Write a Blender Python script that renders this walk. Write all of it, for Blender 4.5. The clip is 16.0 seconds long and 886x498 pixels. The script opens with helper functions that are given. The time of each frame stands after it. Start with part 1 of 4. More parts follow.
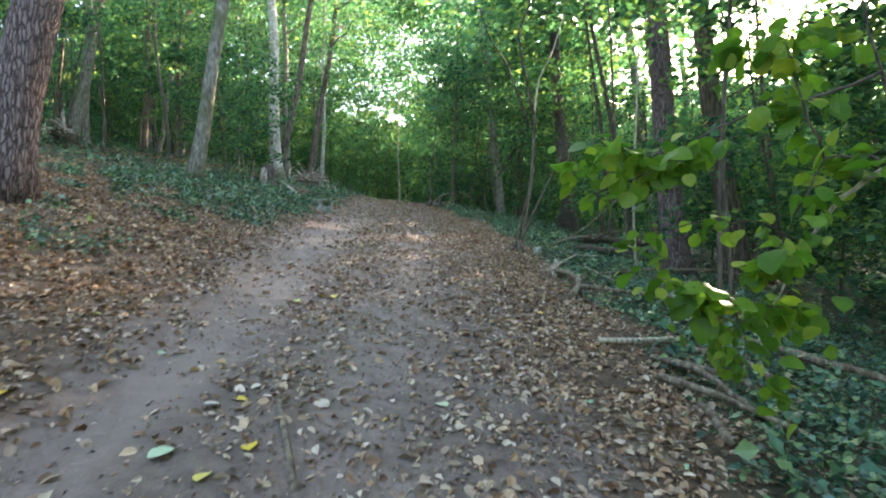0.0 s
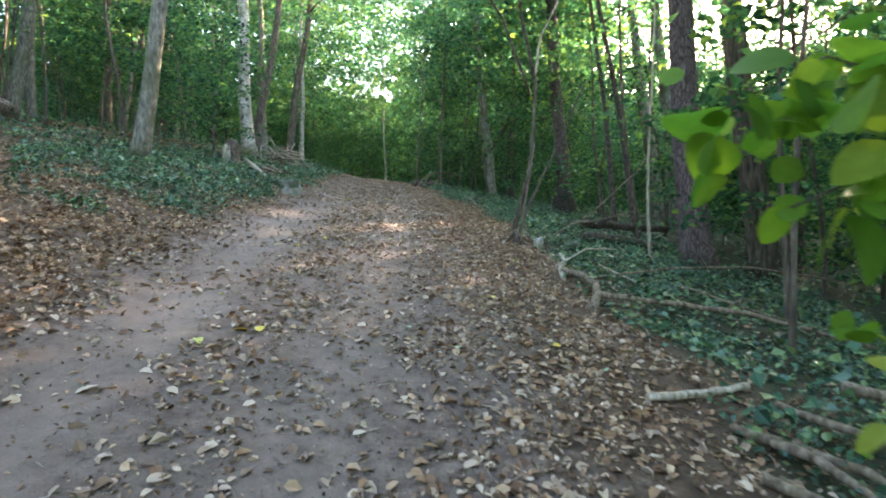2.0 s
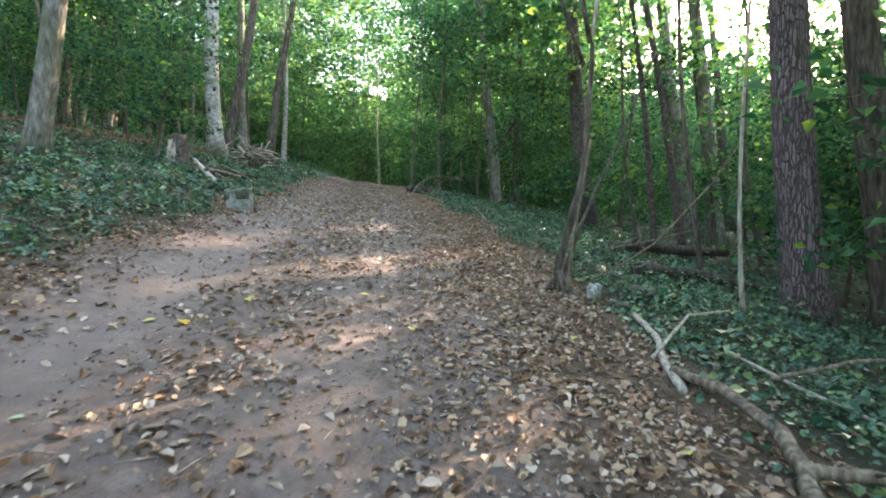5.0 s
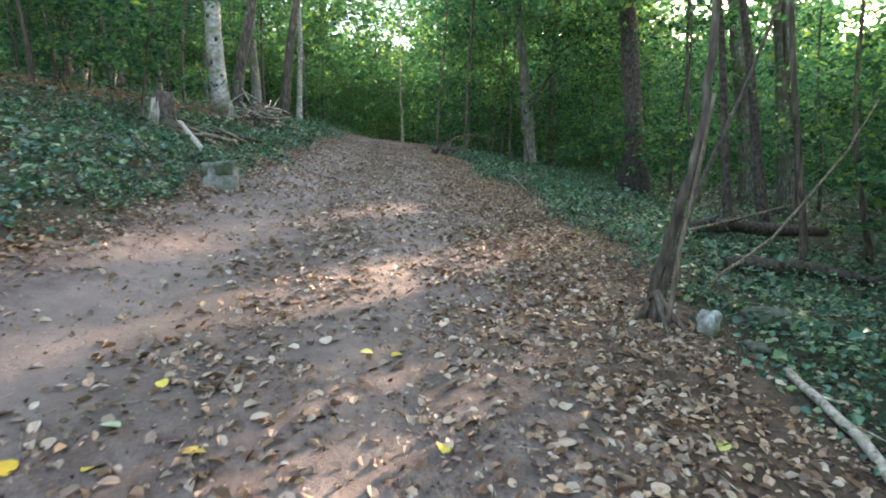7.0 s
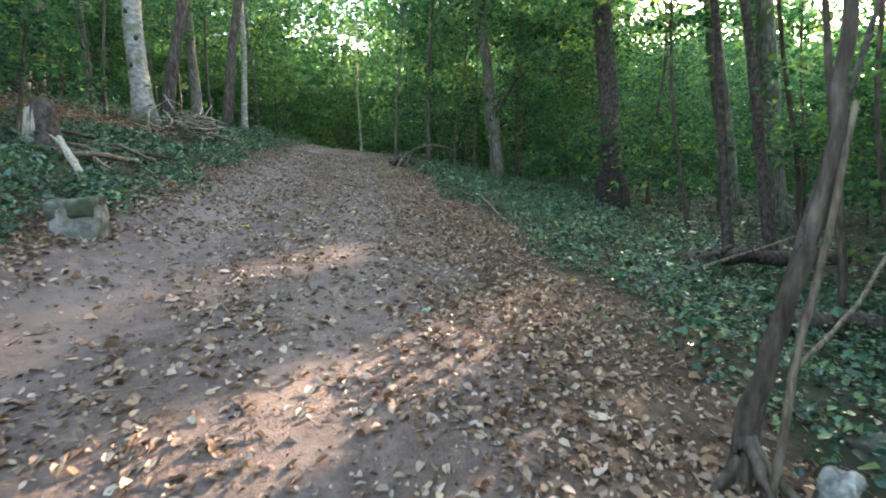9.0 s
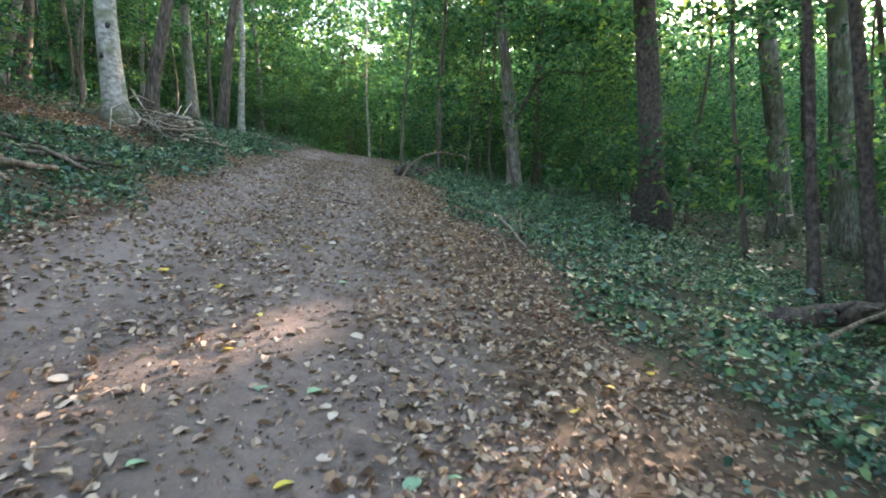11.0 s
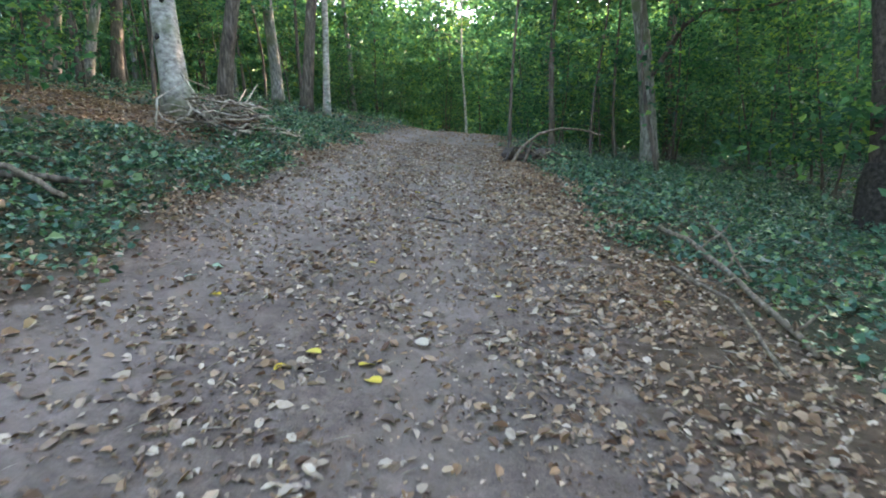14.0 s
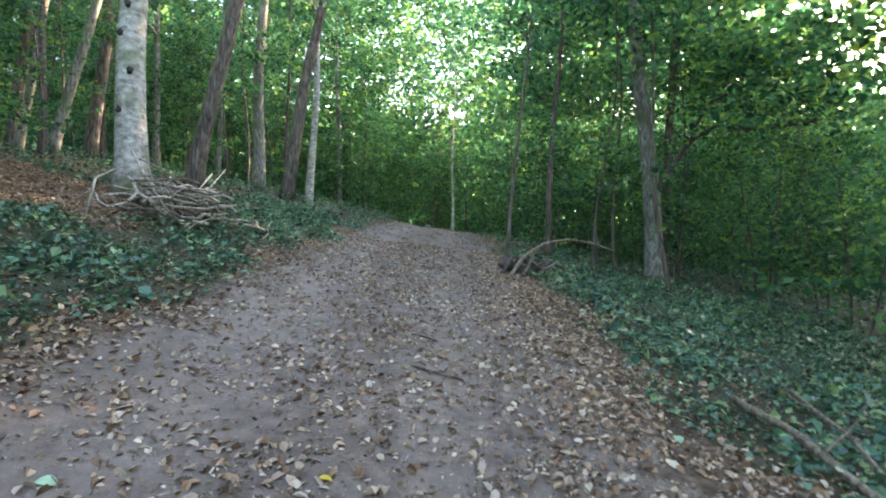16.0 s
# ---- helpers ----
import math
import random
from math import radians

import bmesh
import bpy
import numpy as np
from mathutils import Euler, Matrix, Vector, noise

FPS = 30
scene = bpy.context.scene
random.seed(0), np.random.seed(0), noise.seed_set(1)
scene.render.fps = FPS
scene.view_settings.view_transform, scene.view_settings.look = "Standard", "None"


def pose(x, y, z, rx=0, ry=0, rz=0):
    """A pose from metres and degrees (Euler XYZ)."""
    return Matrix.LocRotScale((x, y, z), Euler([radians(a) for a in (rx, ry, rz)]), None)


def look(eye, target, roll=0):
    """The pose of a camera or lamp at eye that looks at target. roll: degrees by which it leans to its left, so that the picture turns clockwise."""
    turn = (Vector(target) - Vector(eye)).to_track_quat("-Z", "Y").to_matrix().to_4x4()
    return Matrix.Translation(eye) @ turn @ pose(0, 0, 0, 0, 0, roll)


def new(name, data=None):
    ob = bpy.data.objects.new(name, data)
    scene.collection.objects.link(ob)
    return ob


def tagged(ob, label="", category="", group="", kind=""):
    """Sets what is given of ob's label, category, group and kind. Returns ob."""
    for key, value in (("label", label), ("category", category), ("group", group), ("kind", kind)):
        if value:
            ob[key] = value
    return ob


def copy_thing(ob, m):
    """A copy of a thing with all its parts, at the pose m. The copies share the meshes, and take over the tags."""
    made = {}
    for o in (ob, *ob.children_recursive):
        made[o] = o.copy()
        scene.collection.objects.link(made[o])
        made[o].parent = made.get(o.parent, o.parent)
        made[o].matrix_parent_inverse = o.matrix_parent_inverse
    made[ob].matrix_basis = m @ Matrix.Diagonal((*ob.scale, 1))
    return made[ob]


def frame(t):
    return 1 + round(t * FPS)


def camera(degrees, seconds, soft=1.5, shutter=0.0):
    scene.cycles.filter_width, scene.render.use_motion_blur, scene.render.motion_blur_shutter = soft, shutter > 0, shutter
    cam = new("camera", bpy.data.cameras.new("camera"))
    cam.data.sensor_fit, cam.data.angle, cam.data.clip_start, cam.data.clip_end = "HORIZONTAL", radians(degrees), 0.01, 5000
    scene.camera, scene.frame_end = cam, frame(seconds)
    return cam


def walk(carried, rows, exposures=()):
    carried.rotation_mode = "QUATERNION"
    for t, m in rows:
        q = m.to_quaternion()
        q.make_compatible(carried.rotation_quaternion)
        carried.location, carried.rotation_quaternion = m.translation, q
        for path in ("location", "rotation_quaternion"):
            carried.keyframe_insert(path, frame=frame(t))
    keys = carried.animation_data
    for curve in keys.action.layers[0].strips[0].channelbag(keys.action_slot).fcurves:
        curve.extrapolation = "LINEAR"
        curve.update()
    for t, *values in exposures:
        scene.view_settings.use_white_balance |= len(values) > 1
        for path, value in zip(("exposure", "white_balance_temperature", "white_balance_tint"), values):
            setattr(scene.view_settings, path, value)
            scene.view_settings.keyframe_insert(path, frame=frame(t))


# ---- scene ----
cam = camera(79.5, 16.0, soft=1.8, shutter=0.35)
ROWS = [
    (0, -0.059, 0.051, 1.236, -0.55, 0.49, 0.74),
    (0.5, -0.048, 0.379, 1.299, -1.77, 3.40, 2.46),
    (1, -0.045, 0.826, 1.441, -4.18, 1.35, 0.04),
    (1.5, 0.108, 1.235, 1.438, -5.29, -2.73, 1.23),
    (2, 0.053, 1.682, 1.460, -1.71, -1.86, 0.91),
    (2.5, 0.001, 2.094, 1.581, -0.88, -3.91, -2.38),
    (3, 0.022, 2.577, 1.665, -0.34, -5.87, 0.20),
    (3.5, -0.090, 3.098, 1.734, -1.16, -4.06, -0.16),
    (6, 0.091, 5.704, 2.082, -2.82, -1.57, 0.49),
    (6.5, 0.008, 6.134, 2.203, -0.36, -3.18, -3.07),
    (7, -0.032, 6.594, 2.258, 0.50, -6.47, 0.61),
    (7.5, -0.037, 7.001, 2.269, -1.27, -3.18, 2.59),
    (8, -0.069, 7.497, 2.422, -2.73, -5.22, -1.52),
    (8.5, -0.004, 7.940, 2.523, -3.40, -6.02, 1.47),
    (11, 0.215, 10.367, 2.802, -2.15, -5.35, 0.39),
    (11.5, 0.115, 10.884, 2.899, 2.74, -5.26, 1.03),
    (12, -0.028, 11.461, 3.005, 4.64, -5.73, -0.78),
    (12.5, -0.003, 11.848, 3.096, 3.52, -4.60, 1.47),
    (13, -0.079, 12.310, 3.118, 4.30, -3.58, 1.46),
    (13.5, -0.168, 12.746, 3.166, 6.71, -6.55, -0.47),
    (14, -0.200, 13.263, 3.272, 8.01, -8.27, 2.59),
    (14.5, -0.409, 13.781, 3.300, 8.62, -4.90, 0.40),
    (15, -0.434, 14.200, 3.340, 6.98, -4.71, 0.93),
    (15.5, -0.433, 14.512, 3.518, 6.00, -1.00, 2.29),
    (16, -0.567, 14.818, 3.599, 5.95, 1.42, -0.99),
]
EXPOSURES = [(0.0, 3.96, 7250, 15), (4.0, 4.14, 7350, 18), (9.0, 4.05, 7200, 20), (16.0, 4.3, 6950, 21)]
walk(cam, [(t, pose(x, y, z, 90 + pitch, roll, yaw)) for t, x, y, z, yaw, pitch, roll in ROWS], EXPOSURES)

# ---- light ----
SUN_AZ, SUN_EL = radians(39.0), radians(14.5)
SUN_DIR = Vector((math.sin(SUN_AZ) * math.cos(SUN_EL), math.cos(SUN_AZ) * math.cos(SUN_EL), math.sin(SUN_EL)))
world = bpy.data.worlds.new("forest_sky")
scene.world = world
world.use_nodes = True
wn = world.node_tree.nodes
sky = wn.new("ShaderNodeTexSky")
sky.sky_type, sky.sun_disc = "NISHITA", False
sky.sun_elevation, sky.sun_rotation = SUN_EL, SUN_AZ
sky.air_density, sky.dust_density = 1.0, 2.0
wn["Background"].inputs["Strength"].default_value = 0.15
world.node_tree.links.new(sky.outputs["Color"], wn["Background"].inputs["Color"])
sun_data = bpy.data.lights.new("sun", "SUN")
sun_data.energy, sun_data.angle, sun_data.color = 3.7, radians(0.6), (1.0, 0.82, 0.62)
sun_lamp = new("sun", sun_data)
sun_lamp.matrix_world = look(SUN_DIR * 200, (0, 0, 0))

# ---- lie of the land ----
CENTRE = [(-300, -0.7), (0, -0.8), (6, -0.95), (13, -0.95), (18, -1.35), (24, -1.95), (30, -2.5), (38, -3.05), (46, -4.2), (60, -9), (80, -19), (300, -95)]
RISE = [(-300, -12), (-40, -3.5), (-10, -1.3), (0, 0), (23, 3.40), (30, 4.25), (40, 5.2), (46, 5.4), (60, 5.2), (90, 5.0), (300, 4.5)]
CROSS = [(-300, 14), (-60, 9), (-30, 5.2), (-12, 2.5), (-8, 1.8), (-5.2, 1.2), (-3.4, .78), (-2.0, .36), (-1, .13), (0, .03), (1, -.10), (2, -.25), (3, -.40), (5.2, -.85), (7, -1.25), (12, -1.9), (30, -3.5), (60, -5), (300, -9)]


def knots(v, table):
    return np.interp(v, [p[0] for p in table], [p[1] for p in table])


def centre(y):
    return (knots(y - 1.2, CENTRE) + knots(y, CENTRE) + knots(y + 1.2, CENTRE)) / 3


def lie(x, y):
    """Height of the ground at x, y, without its small unevenness."""
    r = x - centre(y)
    z = (knots(y - 2, RISE) + knots(y, RISE) + knots(y + 2, RISE)) / 3
    return z + (knots(r - .4, CROSS) + knots(r, CROSS) + knots(r + .4, CROSS)) / 3


def waves(x, y):
    """Soft unevenness of the forest floor in metres, from a few sines."""
    return (np.sin(1.9 * x + 0.7 * y + 1.3) * np.sin(1.3 * y - 0.5 * x) + 0.6 * np.sin(3.7 * x - 2.1 * y) * np.sin(2.9 * y + 1.1 * x + 0.4)) * 0.5


def lumps(x, y):
    return (np.sin(0.83 * x + 1.37 * y + 2.0) + np.sin(1.71 * x - 0.93 * y + 0.5) + np.sin(2.77 * y + 0.61 * x) + np.sin(3.9 * x + 2.3 * y + 1.0)) * 0.25


def height(x, y):
    r = np.abs(x - centre(y))
    off = np.clip((r - 1.6) / 1.5, 0.12, 1)
    rut = -0.035 * (np.exp(-((x - centre(y) + 1.0) / 0.32) ** 2) + np.exp(-((x - centre(y) - 0.65) / 0.3) ** 2))
    return lie(x, y) + 0.07 * off * waves(x, y) + rut


def on(x, y, up=0.0):
    return Vector((x, y, float(height(x, y)) + up))


# ---- materials ----
def node_material(name, rough=0.8):
    m = bpy.data.materials.new(name)
    m.use_nodes = True
    nt = m.node_tree
    bsdf = nt.nodes["Principled BSDF"]
    bsdf.inputs["Roughness"].default_value = rough
    bsdf.inputs["Specular IOR Level"].default_value = 0.28
    return m, nt, bsdf


def noise_node(nt, scale, detail=5.0, stretch=None, rough=0.55):
    tc = nt.nodes.new("ShaderNodeTexCoord")
    n = nt.nodes.new("ShaderNodeTexNoise")
    n.inputs["Scale"].default_value, n.inputs["Detail"].default_value, n.inputs["Roughness"].default_value = scale, detail, rough
    if stretch:
        mp = nt.nodes.new("ShaderNodeMapping")
        mp.inputs["Scale"].default_value = stretch
        nt.links.new(tc.outputs["Object"], mp.inputs["Vector"])
        nt.links.new(mp.outputs["Vector"], n.inputs["Vector"])
    else:
        nt.links.new(tc.outputs["Object"], n.inputs["Vector"])
    return n


def ramp_node(nt, source, stops):
    r = nt.nodes.new("ShaderNodeValToRGB")
    while len(r.color_ramp.elements) < len(stops):
        r.color_ramp.elements.new(0.5)
    for e, (p, c) in zip(r.color_ramp.elements, stops):
        e.position, e.color = p, (*c, 1)
    nt.links.new(source, r.inputs["Fac"])
    return r


def mix_node(nt, fac, a, b, kind="MIX"):
    m = nt.nodes.new("ShaderNodeMix")
    m.data_type, m.blend_type = "RGBA", kind
    if isinstance(fac, float):
        m.inputs[0].default_value = fac
    else:
        nt.links.new(fac, m.inputs[0])
    for slot, v in ((6, a), (7, b)):
        if isinstance(v, tuple):
            m.inputs[slot].default_value = (*v, 1)
        else:
            nt.links.new(v, m.inputs[slot])
    return m.outputs[2]


def bump_node(nt, source, bsdf, strength, distance):
    b = nt.nodes.new("ShaderNodeBump")
    b.inputs["Strength"].default_value, b.inputs["Distance"].default_value = strength, distance
    nt.links.new(source, b.inputs["Height"])
    nt.links.new(b.outputs["Normal"], bsdf.inputs["Normal"])


def bark_material(name, dark, mid, pale, stretch=(6, 6, 1.2), scale=3.0, bump=0.9, patch=None):
    m, nt, bsdf = node_material(name, 0.9)
    n = noise_node(nt, scale, 8, stretch, 0.62)
    big = noise_node(nt, 1.4, 4)
    col = ramp_node(nt, n.outputs["Fac"], [(0.32, dark), (0.5, mid), (0.68, pale)]).outputs["Color"]
    if patch:
        col = mix_node(nt, ramp_node(nt, big.outputs["Fac"], [(0.5, (0, 0, 0)), (0.66, (1, 1, 1))]).outputs["Color"], col, patch)
    nt.links.new(col, bsdf.inputs["Base Color"])
    bump_node(nt, n.outputs["Fac"], bsdf, bump, 0.03)
    return m


def leaf_material(name, stops, through_light=0.45, rough=0.5, single=False):
    """Leaves that differ one from the next, and let light through."""
    m, nt, bsdf = node_material(name, rough)
    geo = nt.nodes.new("ShaderNodeNewGeometry")
    info = nt.nodes.new("ShaderNodeObjectInfo")
    add = nt.nodes.new("ShaderNodeMath")
    add.operation = "MULTIPLY_ADD"
    nt.links.new(info.outputs["Random"], add.inputs[0])
    add.inputs[1].default_value = 1.0 if single else 0.18
    if single:
        add.inputs[2].default_value = 0.0
    else:
        nt.links.new(geo.outputs["Random Per Island"], add.inputs[2])
    col = ramp_node(nt, add.outputs[0], stops).outputs["Color"]
    fine = noise_node(nt, 30.0, 3)
    col = mix_node(nt, 0.35, col, ramp_node(nt, fine.outputs["Fac"], [(0.3, (0.35, 0.35, 0.35)), (0.7, (1, 1, 1))]).outputs["Color"], "MULTIPLY")
    nt.links.new(col, bsdf.inputs["Base Color"])
    if through_light:
        tr = nt.nodes.new("ShaderNodeBsdfTranslucent")
        warm = mix_node(nt, 1.0, col, (1.05, 1.3, 0.85), "MULTIPLY")
        nt.links.new(warm, tr.inputs["Color"])
        ms = nt.nodes.new("ShaderNodeMixShader")
        ms.inputs[0].default_value = through_light
        nt.links.new(bsdf.outputs[0], ms.inputs[1])
        nt.links.new(tr.outputs[0], ms.inputs[2])
        nt.links.new(ms.outputs[0], nt.nodes["Material Output"].inputs["Surface"])
    return m


def plated_bark(name, furrow, dull, plate, stretch=(9, 9, 2.6)):
    """Thick bark broken into upright plates with dark furrows."""
    m, nt, bsdf = node_material(name, 0.92)
    tc, mp = nt.nodes.new("ShaderNodeTexCoord"), nt.nodes.new("ShaderNodeMapping")
    mp.inputs["Scale"].default_value = stretch
    warp = noise_node(nt, 14.0, 5)
    add = nt.nodes.new("ShaderNodeMix")
    add.data_type, add.blend_type = "RGBA", "ADD"
    add.inputs[0].default_value = 1.0
    cells = nt.nodes.new("ShaderNodeTexVoronoi")
    cells.feature = "DISTANCE_TO_EDGE"
    cells.inputs["Scale"].default_value = 1.0
    nt.links.new(tc.outputs["Object"], mp.inputs["Vector"])
    nt.links.new(mp.outputs["Vector"], add.inputs[6])
    nt.links.new(warp.outputs["Color"], add.inputs[7])
    nt.links.new(add.outputs[2], cells.inputs["Vector"])
    grain = noise_node(nt, 9, 7, (3, 3, 1), 0.65)
    tone = ramp_node(nt, grain.outputs["Fac"], [(0.3, dull), (0.68, plate)]).outputs["Color"]
    crack = ramp_node(nt, cells.outputs["Distance"], [(0.0, (0, 0, 0)), (0.16, (1, 1, 1))]).outputs["Color"]
    nt.links.new(mix_node(nt, crack, furrow, tone), bsdf.inputs["Base Color"])
    h = nt.nodes.new("ShaderNodeMath")
    h.operation = "MULTIPLY_ADD"
    nt.links.new(grain.outputs["Fac"], h.inputs[0])
    h.inputs[1].default_value = 0.35
    nt.links.new(crack, h.inputs[2])
    bump_node(nt, h.outputs[0], bsdf, 1.0, 0.035)
    return m


M_PINE = plated_bark("pine_bark", (0.062, 0.046, 0.047), (0.125, 0.09, 0.092), (0.27, 0.20, 0.20), (24, 24, 4.5))
M_DARK = bark_material("dark_bark", (0.025, 0.02, 0.018), (0.075, 0.058, 0.05), (0.145, 0.115, 0.10), (5, 5, 3.5), 3.2, 1.0)
M_GREY = bark_material("grey_bark", (0.05, 0.046, 0.04), (0.145, 0.135, 0.115), (0.29, 0.275, 0.24), (7, 7, 2.2), 2.4, 0.8, (0.085, 0.095, 0.05))
M_BEECH = bark_material("pale_beech_bark", (0.09, 0.085, 0.07), (0.29, 0.27, 0.24), (0.47, 0.45, 0.40), (2.6, 2.6, 4), 2.6, 0.6, (0.13, 0.14, 0.075))
M_BROWN = bark_material("brown_bark", (0.028, 0.022, 0.018), (0.085, 0.067, 0.053), (0.18, 0.148, 0.12), (6, 6, 1.2), 2.6, 0.7)
M_DEADWOOD = bark_material("bleached_deadwood", (0.16, 0.13, 0.10), (0.34, 0.29, 0.24), (0.52, 0.46, 0.39), (9, 9, 1.5), 3, 0.5)
M_STICK = bark_material("brown_stick_bark", (0.05, 0.038, 0.028), (0.15, 0.115, 0.085), (0.28, 0.23, 0.18), (8, 8, 2), 3, 0.6)
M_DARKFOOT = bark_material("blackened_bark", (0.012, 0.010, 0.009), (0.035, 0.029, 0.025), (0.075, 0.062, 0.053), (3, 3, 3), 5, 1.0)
M_KNOT = bark_material("black_knot", (0.012, 0.011, 0.01), (0.03, 0.027, 0.024), (0.06, 0.055, 0.05), (4, 4, 4), 4, 0.6)
M_STONE = bark_material("weathered_stone", (0.09, 0.095, 0.08), (0.2, 0.2, 0.18), (0.36, 0.355, 0.33), (1, 1, 1), 11, 1.0, (0.07, 0.10, 0.05))
M_MOSSSTONE = bark_material("mossy_stone", (0.03, 0.035, 0.024), (0.085, 0.09, 0.068), (0.19, 0.19, 0.165), (1, 1, 1), 10, 1.0, (0.04, 0.065, 0.03))
M_DARKSTONE = bark_material("dark_weathered_stone", (0.07, 0.07, 0.068), (0.14, 0.14, 0.135), (0.25, 0.25, 0.24), (1, 1, 1), 8, 0.7)
M_PALESTONE = bark_material("pale_limestone", (0.14, 0.14, 0.12), (0.32, 0.32, 0.295), (0.56, 0.55, 0.515), (1, 1, 1), 16, 1.0, (0.14, 0.19, 0.10))
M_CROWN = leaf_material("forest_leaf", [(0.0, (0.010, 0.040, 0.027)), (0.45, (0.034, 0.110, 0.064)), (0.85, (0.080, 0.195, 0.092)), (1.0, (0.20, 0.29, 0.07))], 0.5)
# Paler and bluer than forest_leaf: haze put into the leaf colour.
M_HAZY_CANOPY = leaf_material("hazy_canopy_leaf", [(0.0, (0.030, 0.095, 0.066)), (0.45, (0.078, 0.195, 0.118)), (0.85, (0.13, 0.265, 0.135)), (1.0, (0.24, 0.33, 0.09))], 0.55)
M_BRAMBLE = leaf_material("undergrowth_leaf", [(0.0, (0.008, 0.030, 0.022)), (0.4, (0.026, 0.090, 0.060)), (0.8, (0.070, 0.180, 0.115)), (1.0, (0.17, 0.26, 0.11))], 0.2, 0.3)
M_BRAMBLE.node_tree.nodes["Principled BSDF"].inputs["Specular IOR Level"].default_value = 0.5
M_HAZEL = leaf_material("hazel_leaf", [(0.0, (0.07, 0.17, 0.025)), (0.5, (0.13, 0.26, 0.03)), (0.85, (0.20, 0.32, 0.04)), (1.0, (0.36, 0.40, 0.06))], 0.6, 0.4, True)
M_HAZEL_SMALL = leaf_material("small_hazel_leaf", [(0.0, (0.05, 0.13, 0.022)), (0.5, (0.10, 0.22, 0.03)), (0.85, (0.17, 0.29, 0.04)), (1.0, (0.30, 0.36, 0.06))], 0.55, 0.4)
M_LITTER = leaf_material("dry_litter_leaf", [(0.0, (0.10, 0.062, 0.045)), (0.3, (0.23, 0.155, 0.113)), (0.7, (0.36, 0.262, 0.198)), (1.0, (0.54, 0.43, 0.34))], 0.0, 0.6)
M_LITTER_BROWN = leaf_material("russet_litter_leaf", [(0.0, (0.10, 0.05, 0.03)), (0.35, (0.22, 0.125, 0.075)), (0.7, (0.36, 0.22, 0.135)), (1.0, (0.52, 0.38, 0.26))], 0.0, 0.65)
M_MOULD_BITS = leaf_material("dark_leaf_mould", [(0.0, (0.025, 0.017, 0.013)), (0.6, (0.07, 0.047, 0.035)), (1.0, (0.15, 0.105, 0.08))], 0.0, 0.75)
M_FALLEN = leaf_material("pale_fallen_leaf", [(0.0, (0.24, 0.165, 0.12)), (0.4, (0.37, 0.28, 0.215)), (0.8, (0.50, 0.41, 0.33)), (1.0, (0.44, 0.38, 0.31))], 0.0, 0.6, True)
M_YELLOW = leaf_material("yellow_fallen_leaf", [(0.0, (0.60, 0.40, 0.04)), (0.5, (0.68, 0.54, 0.09)), (0.8, (0.62, 0.32, 0.07)), (1.0, (0.52, 0.54, 0.16))], 0.1, 0.55, True)
M_GREENFALL = leaf_material("green_fallen_leaf", [(0.0, (0.20, 0.36, 0.22)), (0.6, (0.32, 0.45, 0.31)), (1.0, (0.44, 0.50, 0.32))], 0.1, 0.55, True)


